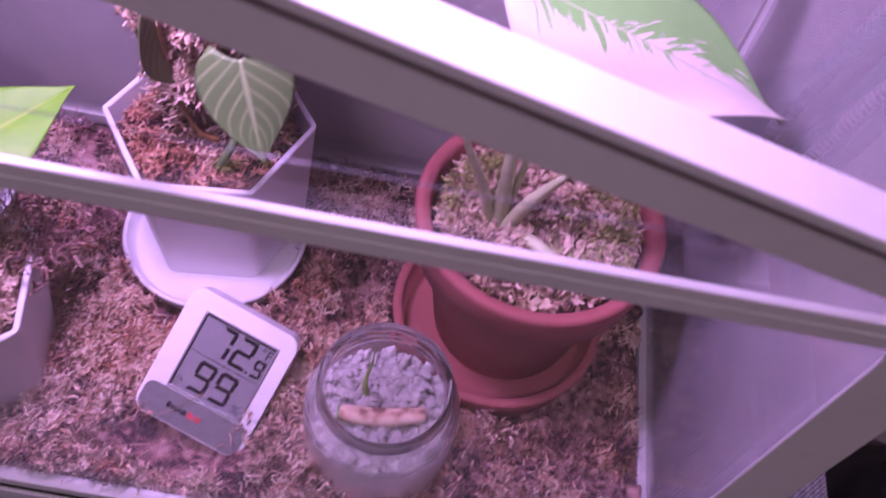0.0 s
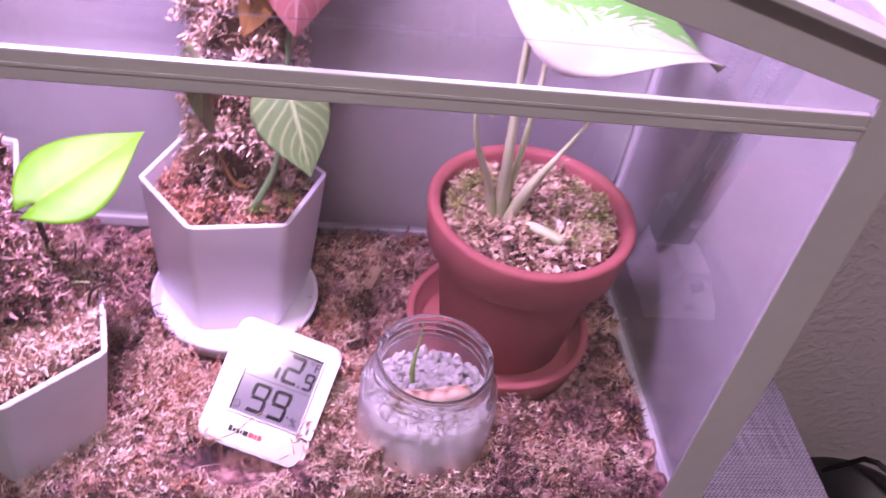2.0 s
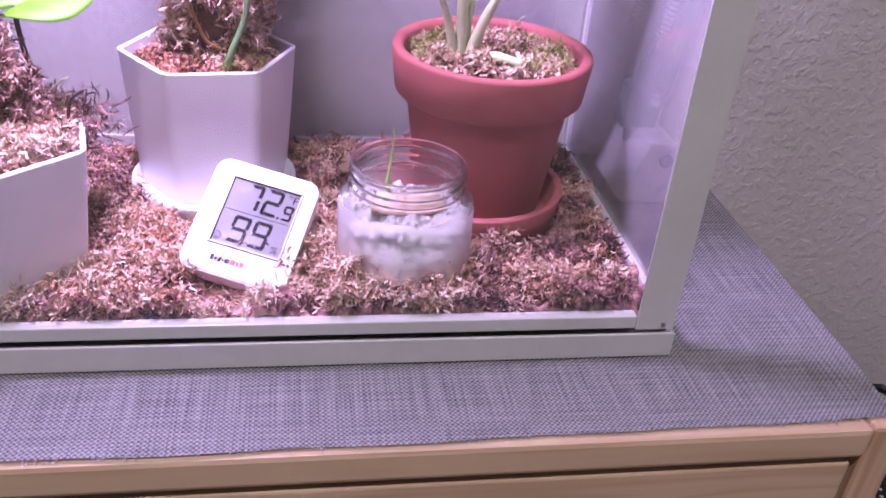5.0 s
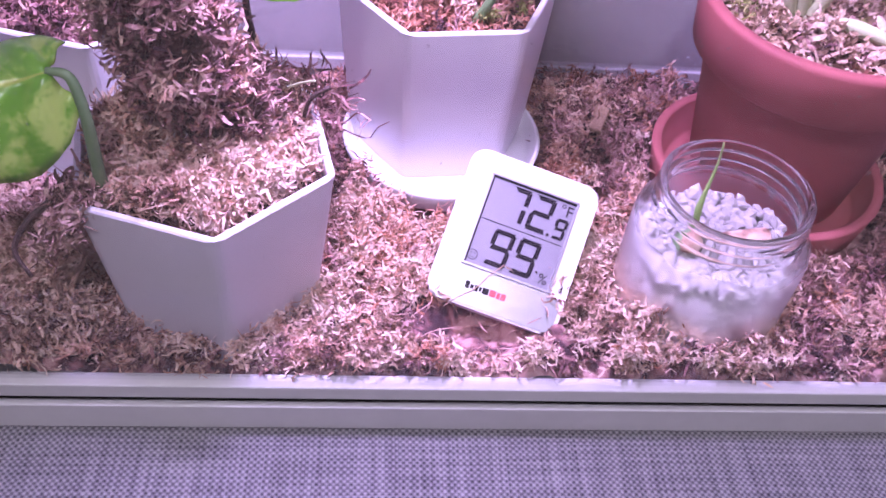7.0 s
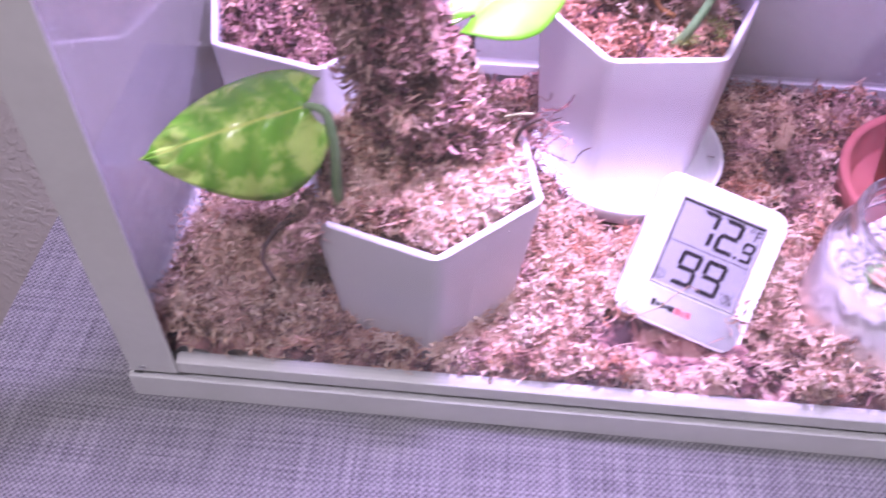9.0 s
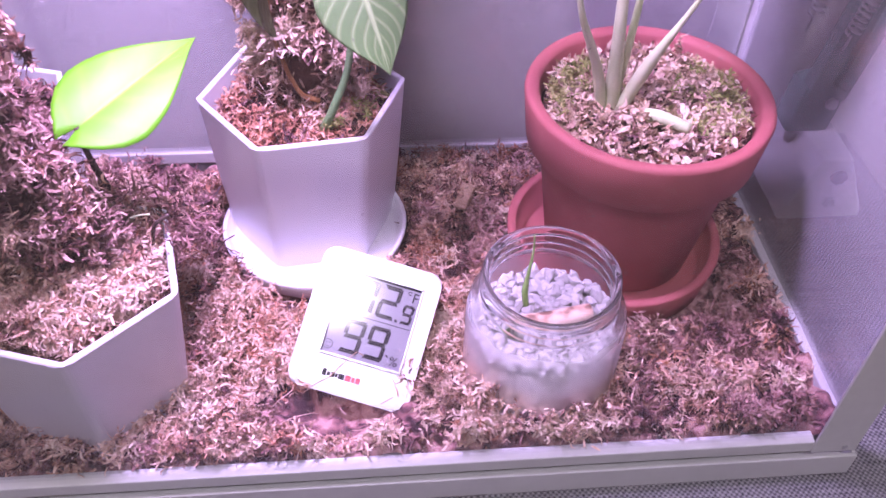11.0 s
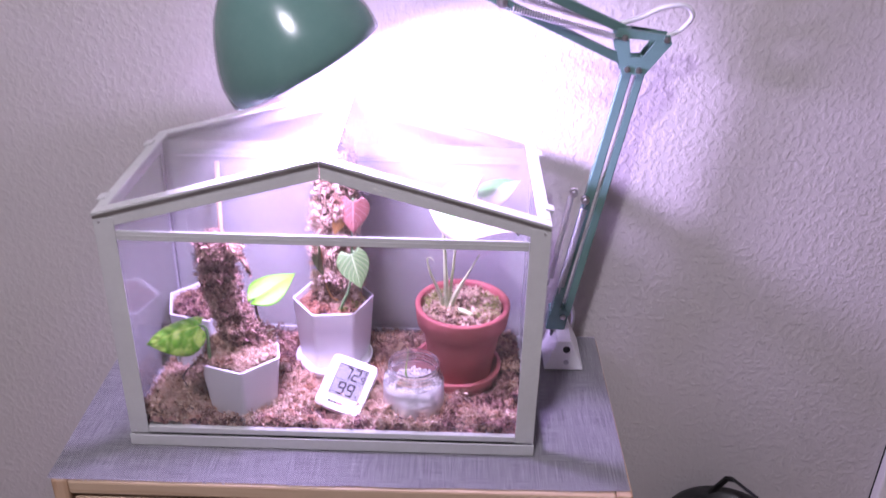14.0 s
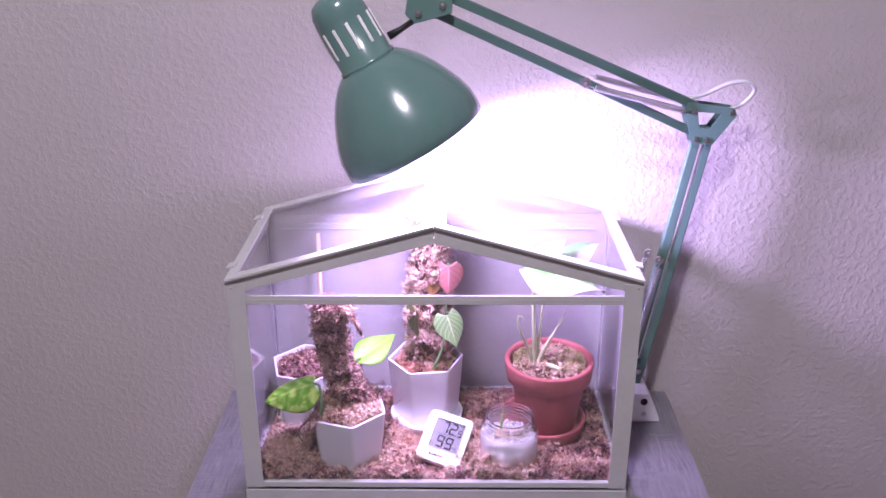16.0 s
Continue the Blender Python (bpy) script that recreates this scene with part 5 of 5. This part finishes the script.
# the bezel's shadow on the screen, laid on as two ink-dark strips
part("screen_edge_shadow", join(box(LX - LW / 2, LX + LW / 2, LY + LH / 2 - 0.0009, LY + LH / 2, -0.0001, 0.0002), box(LX - LW / 2, LX - LW / 2 + 0.0006, LY - LH / 2, LY + LH / 2 - 0.0010, -0.0001, 0.0002)), INK, screen, "dark strips drawn as the shadow inside the screen's top and left edges")
x = -0.0122
for k, wd in enumerate((0.0022, 0.0018, 0.0020, 0.0014, 0.0030)):
    part("lettering_bar", box(x, x + wd - 0.0004, -0.0222 + 0.0004 * (k % 2), -0.0197 - 0.0004 * (k % 2) + (0.0006 if k == 0 else 0), 0.0001, 0.0004), INK, thermo)
    x += wd
for k, wd in enumerate((0.0030, 0.0018, 0.0024)):
    part("lettering_bar", box(x, x + wd - 0.0004, -0.0222, -0.0195 - 0.0003 * (k % 2), 0.0001, 0.0004), RED_INK, thermo)
    x += wd
part("stand", box(-0.010, 0.010, -0.022, -0.006, -0.020, -TD + 0.0004, 0.001), WHITE_SHELL, thermo)


root_hair = thing("fine_root", thermo.matrix_basis, "hair-thin dry root lying across the thermometer", "root")
part("strand", tube(smooth_line([(0.0000, -0.0085, 0.0010), (-0.0045, -0.0150, 0.0016), (-0.0080, -0.0215, 0.0014), (-0.0135, -0.0270, 0.0022), (-0.0175, -0.0325, 0.0016)], 6), 0.00022, 5), TWIG, root_hair, smooth=True)


# ---- glass jar ----
jar = thing("glass_jar", (0.0868, 0.0505, 0.0150), "clear glass jar with threaded neck, half full of perlite", "jar")
outer = [(0.0, 0.0), (0.0300, 0.0), (0.0335, 0.0025), (0.0348, 0.008), (0.0348, 0.043), (0.0340, 0.048), (0.0305, 0.0525), (0.0292, 0.0540)]
neck = [(0.0288, 0.0555), (0.0298, 0.0565), (0.0298, 0.0572), (0.0286, 0.0585), (0.0286, 0.0598), (0.0297, 0.0608), (0.0297, 0.0615), (0.0284, 0.0628), (0.0284, 0.0650), (0.0291, 0.0660), (0.0290, 0.0670), (0.0280, 0.0674)]
inner = [(0.0268, 0.0672), (0.0262, 0.0660), (0.0262, 0.0545), (0.0275, 0.0520), (0.0312, 0.0470), (0.0322, 0.0430), (0.0322, 0.0090), (0.0300, 0.0048), (0.0, 0.0042)]
part("glass", lathe(outer + neck + inner, 72), JAR_GLASS, jar, smooth=True).visible_shadow = False
perlite = thing("perlite", (0.0868, 0.0505, 0.0200), "white perlite granules filling the jar", "perlite", kind="stuff")
bm = bmesh.new()
r = random.Random(5)
big = bmesh.new()
bmesh.ops.create_icosphere(big, subdivisions=1, radius=1.0)
gv = [q.co.copy() for q in big.verts]
gf = [[q.index for q in f.verts] for f in big.faces]
big.free()
V, F = [], []
for k in range(1150):
    a, q = r.uniform(0, 2 * math.pi), math.sqrt(r.uniform(0, 1))
    shell = r.random() < 0.35
    rad = 0.0298 if shell else 0.0300 * q
    z = r.uniform(0.002, 0.034) if shell else r.uniform(0.030, 0.0352) + 0.002 * math.sin(3 * a)
    if z < 0.004:
        rad *= 0.93
    s = r.uniform(0.0008, 0.0020) if shell else r.uniform(0.0012, 0.0033)
    rot = Euler((r.uniform(0, 6), r.uniform(0, 6), r.uniform(0, 6))).to_matrix()
    sc = Vector((r.uniform(0.7, 1.3), r.uniform(0.7, 1.3), r.uniform(0.6, 1.1)))
    base = len(V)
    for g in gv:
        p = rot @ Vector((g.x * sc.x, g.y * sc.y, g.z * sc.z)) * s * (1 + 0.70 * noise.noise(g * 1.7 + Vector((k * 3.7, 0, 0))))
        V.append((rad * math.cos(a) + p.x, rad * math.sin(a) + p.y, z + p.z))
    F += [[base + i for i in f] for f in gf]
me = bpy.data.meshes.new("granules")
me.from_pydata(V, [], F)
me.materials.append(PERLITE_AND_HOLE_LIGHT)
gran = new("granules", me)
gran.parent = perlite
part("filling", lathe([(0.0, 0.0), (0.0285, 0.0), (0.0298, 0.003), (0.0298, 0.031), (0.0, 0.0325)], 40), PERLITE_AND_HOLE_LIGHT, perlite, smooth=True)
cutting = thing("stem_cutting", (0.0868, 0.0505, 0.0535), "knobbly stem cutting with a thin green sprout, lying on perlite", "cutting")
stem("stem", [(0.0690, 0.0440, 0.0585), (0.0780, 0.0440, 0.0590), (0.0880, 0.0450, 0.0585), (0.0990, 0.0480, 0.0580), (0.1060, 0.0500, 0.0580)], [0.0036, 0.0040, 0.0043, 0.0040, 0.0034], MOSS_PALE, cutting, "pale woody stem section")
stem("cut_end", [(0.0680, 0.0440, 0.0584), (0.0730, 0.0440, 0.0588)], [0.0036, 0.0036], GREEN_STALK, cutting)
stem("sprout", [(0.0785, 0.0550, 0.0580), (0.0775, 0.0555, 0.0660), (0.0780, 0.0565, 0.0740), (0.0795, 0.0585, 0.0860), (0.0795, 0.0600, 0.0960)], [0.0013, 0.0015, 0.0009, 0.0005, 0.0003], SPROUT, cutting, "thin fresh green sprout")


# ---- desk lamp ----
lamp = thing("desk_lamp", (0.275, 0.206, 0.0012), "green enamelled spring-arm desk lamp, lit over the greenhouse", "desk lamp")


def lp(bm):
    bmesh.ops.translate(bm, vec=(-0.275, -0.206, -0.0012), verts=bm.verts)
    return bm


def bar(p0, p1, w0, d0, bevel=0.0012):
    """A square-section bar between two points, wide across x-z and deep along y."""
    a, b = Vector(p0), Vector(p1)
    m = basis(a, b - a, (0, -1, 0))
    return box(-w0 / 2, w0 / 2, 0, (b - a).length, -d0 / 2, d0 / 2, bevel, m)


def lamp_part(name, bm, material=None, label="", smooth=False, parent=None):
    return part(name, lp(bm), material or GREEN_LAMP, parent or lamp, label, smooth)


clamp = lamp_part("clamp", prism([(0.249, TOP + 0.0003), (0.299, TOP + 0.0003), (0.298, 0.004), (0.284, 0.033), (0.281, 0.041), (0.263, 0.041), (0.252, 0.006)], 0.164, 0.226, 0.0016), WHITE_SHELL, "white plastic foot bracket")
lamp_part("bolt_hole", lathe([(0.0, 0.0), (0.0048, 0.0), (0.0046, 0.0015), (0.0, 0.0005)], 20, m=Matrix.Translation((0.2755, 0.1637, 0.029)) @ pose(0, 0, 0, 90, 0, 0)), BLACK_PLASTIC, parent=clamp)
lamp_part("bolt_hole", lathe([(0.0, 0.0), (0.0035, 0.0), (0.0033, 0.0012), (0.0, 0.0005)], 20, m=Matrix.Translation((0.2765, 0.1637, 0.0095)) @ pose(0, 0, 0, 90, 0, 0)), STEEL, parent=clamp)
lamp_part("base_bracket", prism([(0.250, 0.041), (0.2745, 0.041), (0.278, 0.068), (0.268, 0.073), (0.253, 0.070)], 0.190, 0.2085, 0.0012))
lamp_part("pivot", tube([(0.2625, 0.200, 0.028), (0.2625, 0.200, 0.045)], 0.0055, 16), STEEL, smooth=True)
lamp_part("screw", lathe([(0.0, 0.0), (0.0036, 0.0), (0.0034, 0.002), (0.0, 0.003)], 16, m=Matrix.Translation((0.2705, 0.1895, 0.061)) @ pose(0, 0, 0, 90, 0, 0)), STEEL)
# lower arm
lamp_part("lower_bar", bar((0.2590, 0.194, 0.062), (0.3170, 0.199, 0.392), 0.0110, 0.0105))
lamp_part("lower_bar", bar((0.2745, 0.196, 0.062), (0.3340, 0.201, 0.398), 0.0095, 0.0105))


def spring(p0, p1, r, turns, wire, end=0.01):
    a, b = Vector(p0), Vector(p1)
    m = basis(a, b - a, (0, -1, 0))
    ln = (b - a).length
    pts = [(0, 0, 0), (0, end * 0.8, 0)]
    for k in range(turns * 8 + 1):
        t = k / (turns * 8)
        ang = 2 * math.pi * k / 8
        pts.append((r * math.cos(ang), end + (ln - 2 * end) * t, r * math.sin(ang)))
    pts += [(0, ln - end * 0.8, 0), (0, ln, 0)]
    return tube([m @ Vector(p) for p in pts], wire, 5)


lamp_part("spring", spring((0.283, 0.182, 0.227), (0.2620, 0.186, 0.098), 0.0036, 34, 0.0008), STEEL, "bright steel coil spring", True)
lamp_part("spring", spring((0.270, 0.204, 0.232), (0.2500, 0.206, 0.098), 0.0036, 34, 0.0008), STEEL, "bright steel coil spring", True)
for p in ((0.2825, 0.1885, 0.227), (0.270, 0.1995, 0.232)):
    lamp_part("screw", lathe([(0.0, 0.0), (0.0052, 0.0), (0.0052, 0.004), (0.003, 0.0045), (0.003, 0.009), (0.0, 0.010)], 18, m=Matrix.Translation(p) @ pose(0, 0, 0, 90, 0, 0)), STEEL, smooth=False)
# elbow bracket: an open plate
plate = [(0.2985, 0.4320), (0.3560, 0.4240), (0.3590, 0.4150), (0.3330, 0.3790), (0.3080, 0.3800), (0.2960, 0.4180)]
hole = [(0.3120, 0.4200), (0.3410, 0.4175), (0.3290, 0.3995), (0.3160, 0.3990)]
for yo in (0.190, 0.2085):
    bm = bmesh.new()
    a = [bm.verts.new((x, yo, z)) for x, z in plate]
    h = [bm.verts.new((x, yo, z)) for x, z in hole]
    for i, j in (((0, 1), (0, 1)), ((1, 2), (1, 1)), ((2, 3), (1, 2)), ((3, 4), (2, 3)), ((4, 5), (3, 3)), ((5, 0), (3, 0))):
        quad = [a[i[0]], a[i[1]], h[j[1]], h[j[0]]]
        quad = [q for k, q in enumerate(quad) if q not in quad[:k]]
        bm.faces.new(quad)
    bmesh.ops.recalc_face_normals(bm, faces=bm.faces)
    bmesh.ops.solidify(bm, geom=bm.faces[:], thickness=0.0016)
    lamp_part("elbow_plate", bm)
for x, z in ((0.3135, 0.3860), (0.3262, 0.3850), (0.3525, 0.4195), (0.3070, 0.4205)):
    lamp_part("screw", lathe([(0.0, 0.0), (0.0036, 0.0), (0.0034, 0.002), (0.0, 0.0028)], 16, m=Matrix.Translation((x, 0.1885, z)) @ pose(0, 0, 0, 90, 0, 0)), STEEL)
# upper arm
lamp_part("upper_bar", bar((0.3120, 0.2005, 0.4250), (0.0020, 0.110, 0.5690), 0.0105, 0.0085))
lamp_part("upper_bar", bar((0.3060, 0.1975, 0.3950), (-0.0100, 0.106, 0.5520), 0.0100, 0.0085))
lamp_part("spring", spring((0.1720, 0.150, 0.4600), (0.3040, 0.188, 0.4190), 0.0034, 40, 0.0008), STEEL, "bright steel coil spring", True)
lamp_part("spring", spring((0.1740, 0.168, 0.4690), (0.3040, 0.206, 0.4270), 0.0034, 40, 0.0008), STEEL, "bright steel coil spring", True)
lamp_part("screw", lathe([(0.0, 0.0), (0.0058, 0.0), (0.0058, 0.004), (0.003, 0.0045), (0.003, 0.009), (0.0, 0.010)], 18, m=Matrix.Translation((0.1700, 0.154, 0.4630)) @ pose(0, 0, 0, 90, 0, 0)), STEEL)
lamp_part("head_plate", prism([(0.0170, 0.5480), (0.0180, 0.5780), (-0.0260, 0.5840), (-0.0330, 0.5480), (-0.0240, 0.5370)], 0.098, 0.1015, 0.0008))
for x, z in ((0.0070, 0.5560), (-0.0190, 0.5480), (0.0050, 0.5720)):
    lamp_part("screw", lathe([(0.0, 0.0), (0.0036, 0.0), (0.0034, 0.002), (0.0, 0.0028)], 16, m=Matrix.Translation((x, 0.0975, z)) @ pose(0, 0, 0, 90, 0, 0)), STEEL)
lamp_part("head_joint", tube([(-0.0500, 0.090, 0.5260), (-0.0380, 0.094, 0.5320), (-0.0250, 0.099, 0.5400)], [0.0045, 0.0032, 0.0032], 12), BLACK_PLASTIC, smooth=True)
# shade
AXIS = Vector((-0.492, 0.03, 0.87)).normalized()
RIM = Vector((-0.0235, 0.085, 0.4115))
turn = Matrix.Translation(RIM) @ AXIS.to_track_quat("Z", "Y").to_matrix().to_4x4()
bell = [(0.0822, 0.0), (0.0826, 0.010), (0.0818, 0.022), (0.0775, 0.036), (0.0712, 0.050), (0.0630, 0.066), (0.0530, 0.081), (0.0430, 0.092), (0.0355, 0.098), (0.0318, 0.1005)]
shade = lamp_part("shade", lathe(bell + [(r_ - 0.0009, z_ - 0.0006) for r_, z_ in bell[::-1]], 96, True, turn), GREEN_LAMP, "glossy green bell shade", True)
lamp_part("reflector", lathe([(r_ - 0.0012, z_) for r_, z_ in bell] + [(0.0, 0.100)], 64, False, turn), WHITE_METAL, "white inner face of the shade", True, shade)
neck_p = [(0.0310, 0.0995), (0.0322, 0.1015), (0.0312, 0.1035), (0.0300, 0.104), (0.0292, 0.155), (0.0280, 0.166), (0.0235, 0.175), (0.0150, 0.180), (0.0, 0.1815)]
neck_ob = lamp_part("neck", lathe(neck_p, 64, False, turn), GREEN_LAMP, "green socket housing with vent slots", True, shade)
# white enamel inlays, their colour standing in for light through the vents
for k in range(12):
    a = 2 * math.pi * (k + 0.5) / 12
    slot = turn @ pose(0, 0, 0, 0, 0, math.degrees(a)) @ Matrix.Translation((0.0297, 0, 0.133))
    part("lit_slot_inlay", lp(box(-0.0006, 0.0008, -0.0018, 0.0018, -0.0150, 0.0150, 0.0006, slot)), WHITE_METAL, neck_ob, "white inlay drawn as a vent slot bright with lamp light")
bulb = lamp_part("bulb", lathe([(0.0395, 0.0335), (0.0405, 0.038), (0.037, 0.048), (0.027, 0.066), (0.0145, 0.084), (0.0135, 0.095), (0.0, 0.096)], 40, False, turn), WHITE_METAL, "white housing of the reflector grow bulb", True, shade)
part("lens", lp(lathe([(0.0, 0.027), (0.018, 0.0275), (0.032, 0.0295), (0.0392, 0.0332)], 40, False, turn)), BULB, bulb, "glowing pinkish-white lens", True)
# power lead
lead = lamp_part("lead", tube(smooth_line([(0.2950, 0.203, 0.4300), (0.3200, 0.196, 0.4400), (0.3450, 0.190, 0.4540), (0.3680, 0.190, 0.4560), (0.3780, 0.195, 0.4440), (0.3700, 0.202, 0.4280), (0.3560, 0.206, 0.4190)], 8), 0.0026, 8), WHITE_CABLE, "pale power lead looping at the elbow", True)
lamp_part("lead", tube(smooth_line([(0.2690, 0.212, 0.075), (0.2810, 0.218, 0.066), (0.2890, 0.222, 0.045), (0.2890, 0.230, 0.020), (0.2850, 0.240, 0.004)], 8), 0.0026, 8), WHITE_CABLE, "pale power lead at the foot", True)


# ---- the bin beside the dresser ----
BX, BY, BZ = 0.520, 0.137, -0.245
bin_ob = thing("lidded_bin", (BX, BY, FLOOR), "black lidded bin with carrying handle and patterned cover", "bin")


bin_ob.scale = (0.84, 0.84, 1.0)


def build_pattern(nt, s):
    v = coords(nt, (1, 1, 1), "UV")
    sep = nt.nodes.new("ShaderNodeSeparateXYZ")
    nt.links.new(v, sep.inputs[0])
    a = math_op(nt, "MULTIPLY", sep.outputs[0], 1.0)
    b = math_op(nt, "MULTIPLY", sep.outputs[1], 1.0)
    d1 = math_op(nt, "ABSOLUTE", math_op(nt, "SUBTRACT", math_op(nt, "FRACT", math_op(nt, "ADD", a, b)), 0.5))
    d2 = math_op(nt, "ABSOLUTE", math_op(nt, "SUBTRACT", math_op(nt, "FRACT", math_op(nt, "SUBTRACT", a, b)), 0.5))
    gap = noise_fac(nt, 2.3, 1, 0.5, v)
    line1 = math_op(nt, "LESS_THAN", d1, 0.13)
    line2 = math_op(nt, "LESS_THAN", d2, 0.13)
    on = math_op(nt, "MULTIPLY", math_op(nt, "MAXIMUM", line1, line2), math_op(nt, "GREATER_THAN", gap, 0.46))
    nt.links.new(mixc(nt, on, (0.012, 0.012, 0.013), (0.55, 0.46, 0.42)), s.inputs["Base Color"])
    s.inputs["Roughness"].default_value = 0.85


PATTERN = mat("black_and_cream_print", build_pattern)
bm = bmesh.new()
uvl = bm.loops.layers.uv.new("UVMap")
prof = [(0.086, 0.004), (0.090, 0.010), (0.100, 0.36), (0.103, 0.400)]
rings = []
for r_, z_ in prof:
    rings.append([bm.verts.new((r_ * math.cos(2 * math.pi * i / 48), r_ * math.sin(2 * math.pi * i / 48), z_)) for i in range(48)])
for k in range(3):
    for i in range(48):
        f = bm.faces.new((rings[k][i], rings[k][(i + 1) % 48], rings[k + 1][(i + 1) % 48], rings[k + 1][i]))
        for l, (ii, kk) in zip(f.loops, ((i, k), (i + 1, k), (i + 1, k + 1), (i, k + 1))):
            l[uvl].uv = (ii / 48 * 15, prof[kk][1] / 0.042)
bm.faces.new(rings[0][::-1])
part("body", bm, PATTERN, bin_ob, "black cover printed with broken cream lines", True)
H = BZ - FLOOR
part("lid", lathe([(0.100, H - 0.055), (0.107, H - 0.057), (0.109, H - 0.052), (0.109, H - 0.012), (0.106, H - 0.003), (0.098, H), (0.082, H - 0.001), (0.080, H - 0.007), (0.0, H - 0.008)], 72), BLACK_PLASTIC, bin_ob, "black plastic lid with perforated panels", True)
# light in the holes, drawn as pale blocks on the closed lid
holes = []
for cx in (-0.036, 0.036):
    for i in range(7):
        for j in range(9):
            x, y = cx + (i - 3) * 0.0088 + (j % 2) * 0.0044, (j - 4) * 0.0095
            if math.hypot((x - cx) / 0.033, y / 0.046) < 1:
                holes.append(box(x - 0.0017, x + 0.0017, y - 0.0017, y + 0.0017, H - 0.0082, H - 0.0068, 0.0006))
part("perforation_light", join(*holes), PERLITE_AND_HOLE_LIGHT, bin_ob, "rows of pale blocks drawn as light in the lid's holes")
for cx in (-0.036, 0.036):
    part("grille_rim", lathe([(0.040, H - 0.0078), (0.0425, H - 0.0045), (0.045, H - 0.0078)], 40, False, Matrix.Translation((cx, 0, 0)) @ Matrix.Diagonal((0.83, 1.15, 1, 1))), BLACK_PLASTIC, bin_ob, smooth=True)
hp = [(0.6030, 0.1180, -0.285), (0.6010, 0.1040, -0.240), (0.5970, 0.0930, -0.205), (0.5920, 0.0955, -0.199), (0.5630, 0.1400, -0.199), (0.5330, 0.1860, -0.199), (0.5270, 0.1940, -0.205), (0.5170, 0.2080, -0.240), (0.5060, 0.2200, -0.285)]
line = [Vector(((x - BX) / 0.84, (y - BY) / 0.84, z - FLOOR)) for x, y, z in hp]
flat = bmesh.new()
ringsl = []
for i, p in enumerate(line):
    d = (line[min(i + 1, 8)] - line[max(i - 1, 0)]).normalized()
    side = Vector((-0.58, -0.42, 0.70)).normalized()
    nrm = d.cross(side).normalized()
    ringsl.append([flat.verts.new(p + side * sa * 0.0075 + nrm * na * 0.002) for sa, na in ((-1, -1), (1, -1), (1, 1), (-1, 1))])
for a, b in zip(ringsl, ringsl[1:]):
    for k in range(4):
        flat.faces.new((a[k], a[(k + 1) % 4], b[(k + 1) % 4], b[k]))
flat.faces.new(ringsl[0][::-1])
flat.faces.new(ringsl[-1])
bmesh.ops.recalc_face_normals(flat, faces=flat.faces)
part("handle", flat, BLACK_PLASTIC, bin_ob, "black carrying handle standing up")
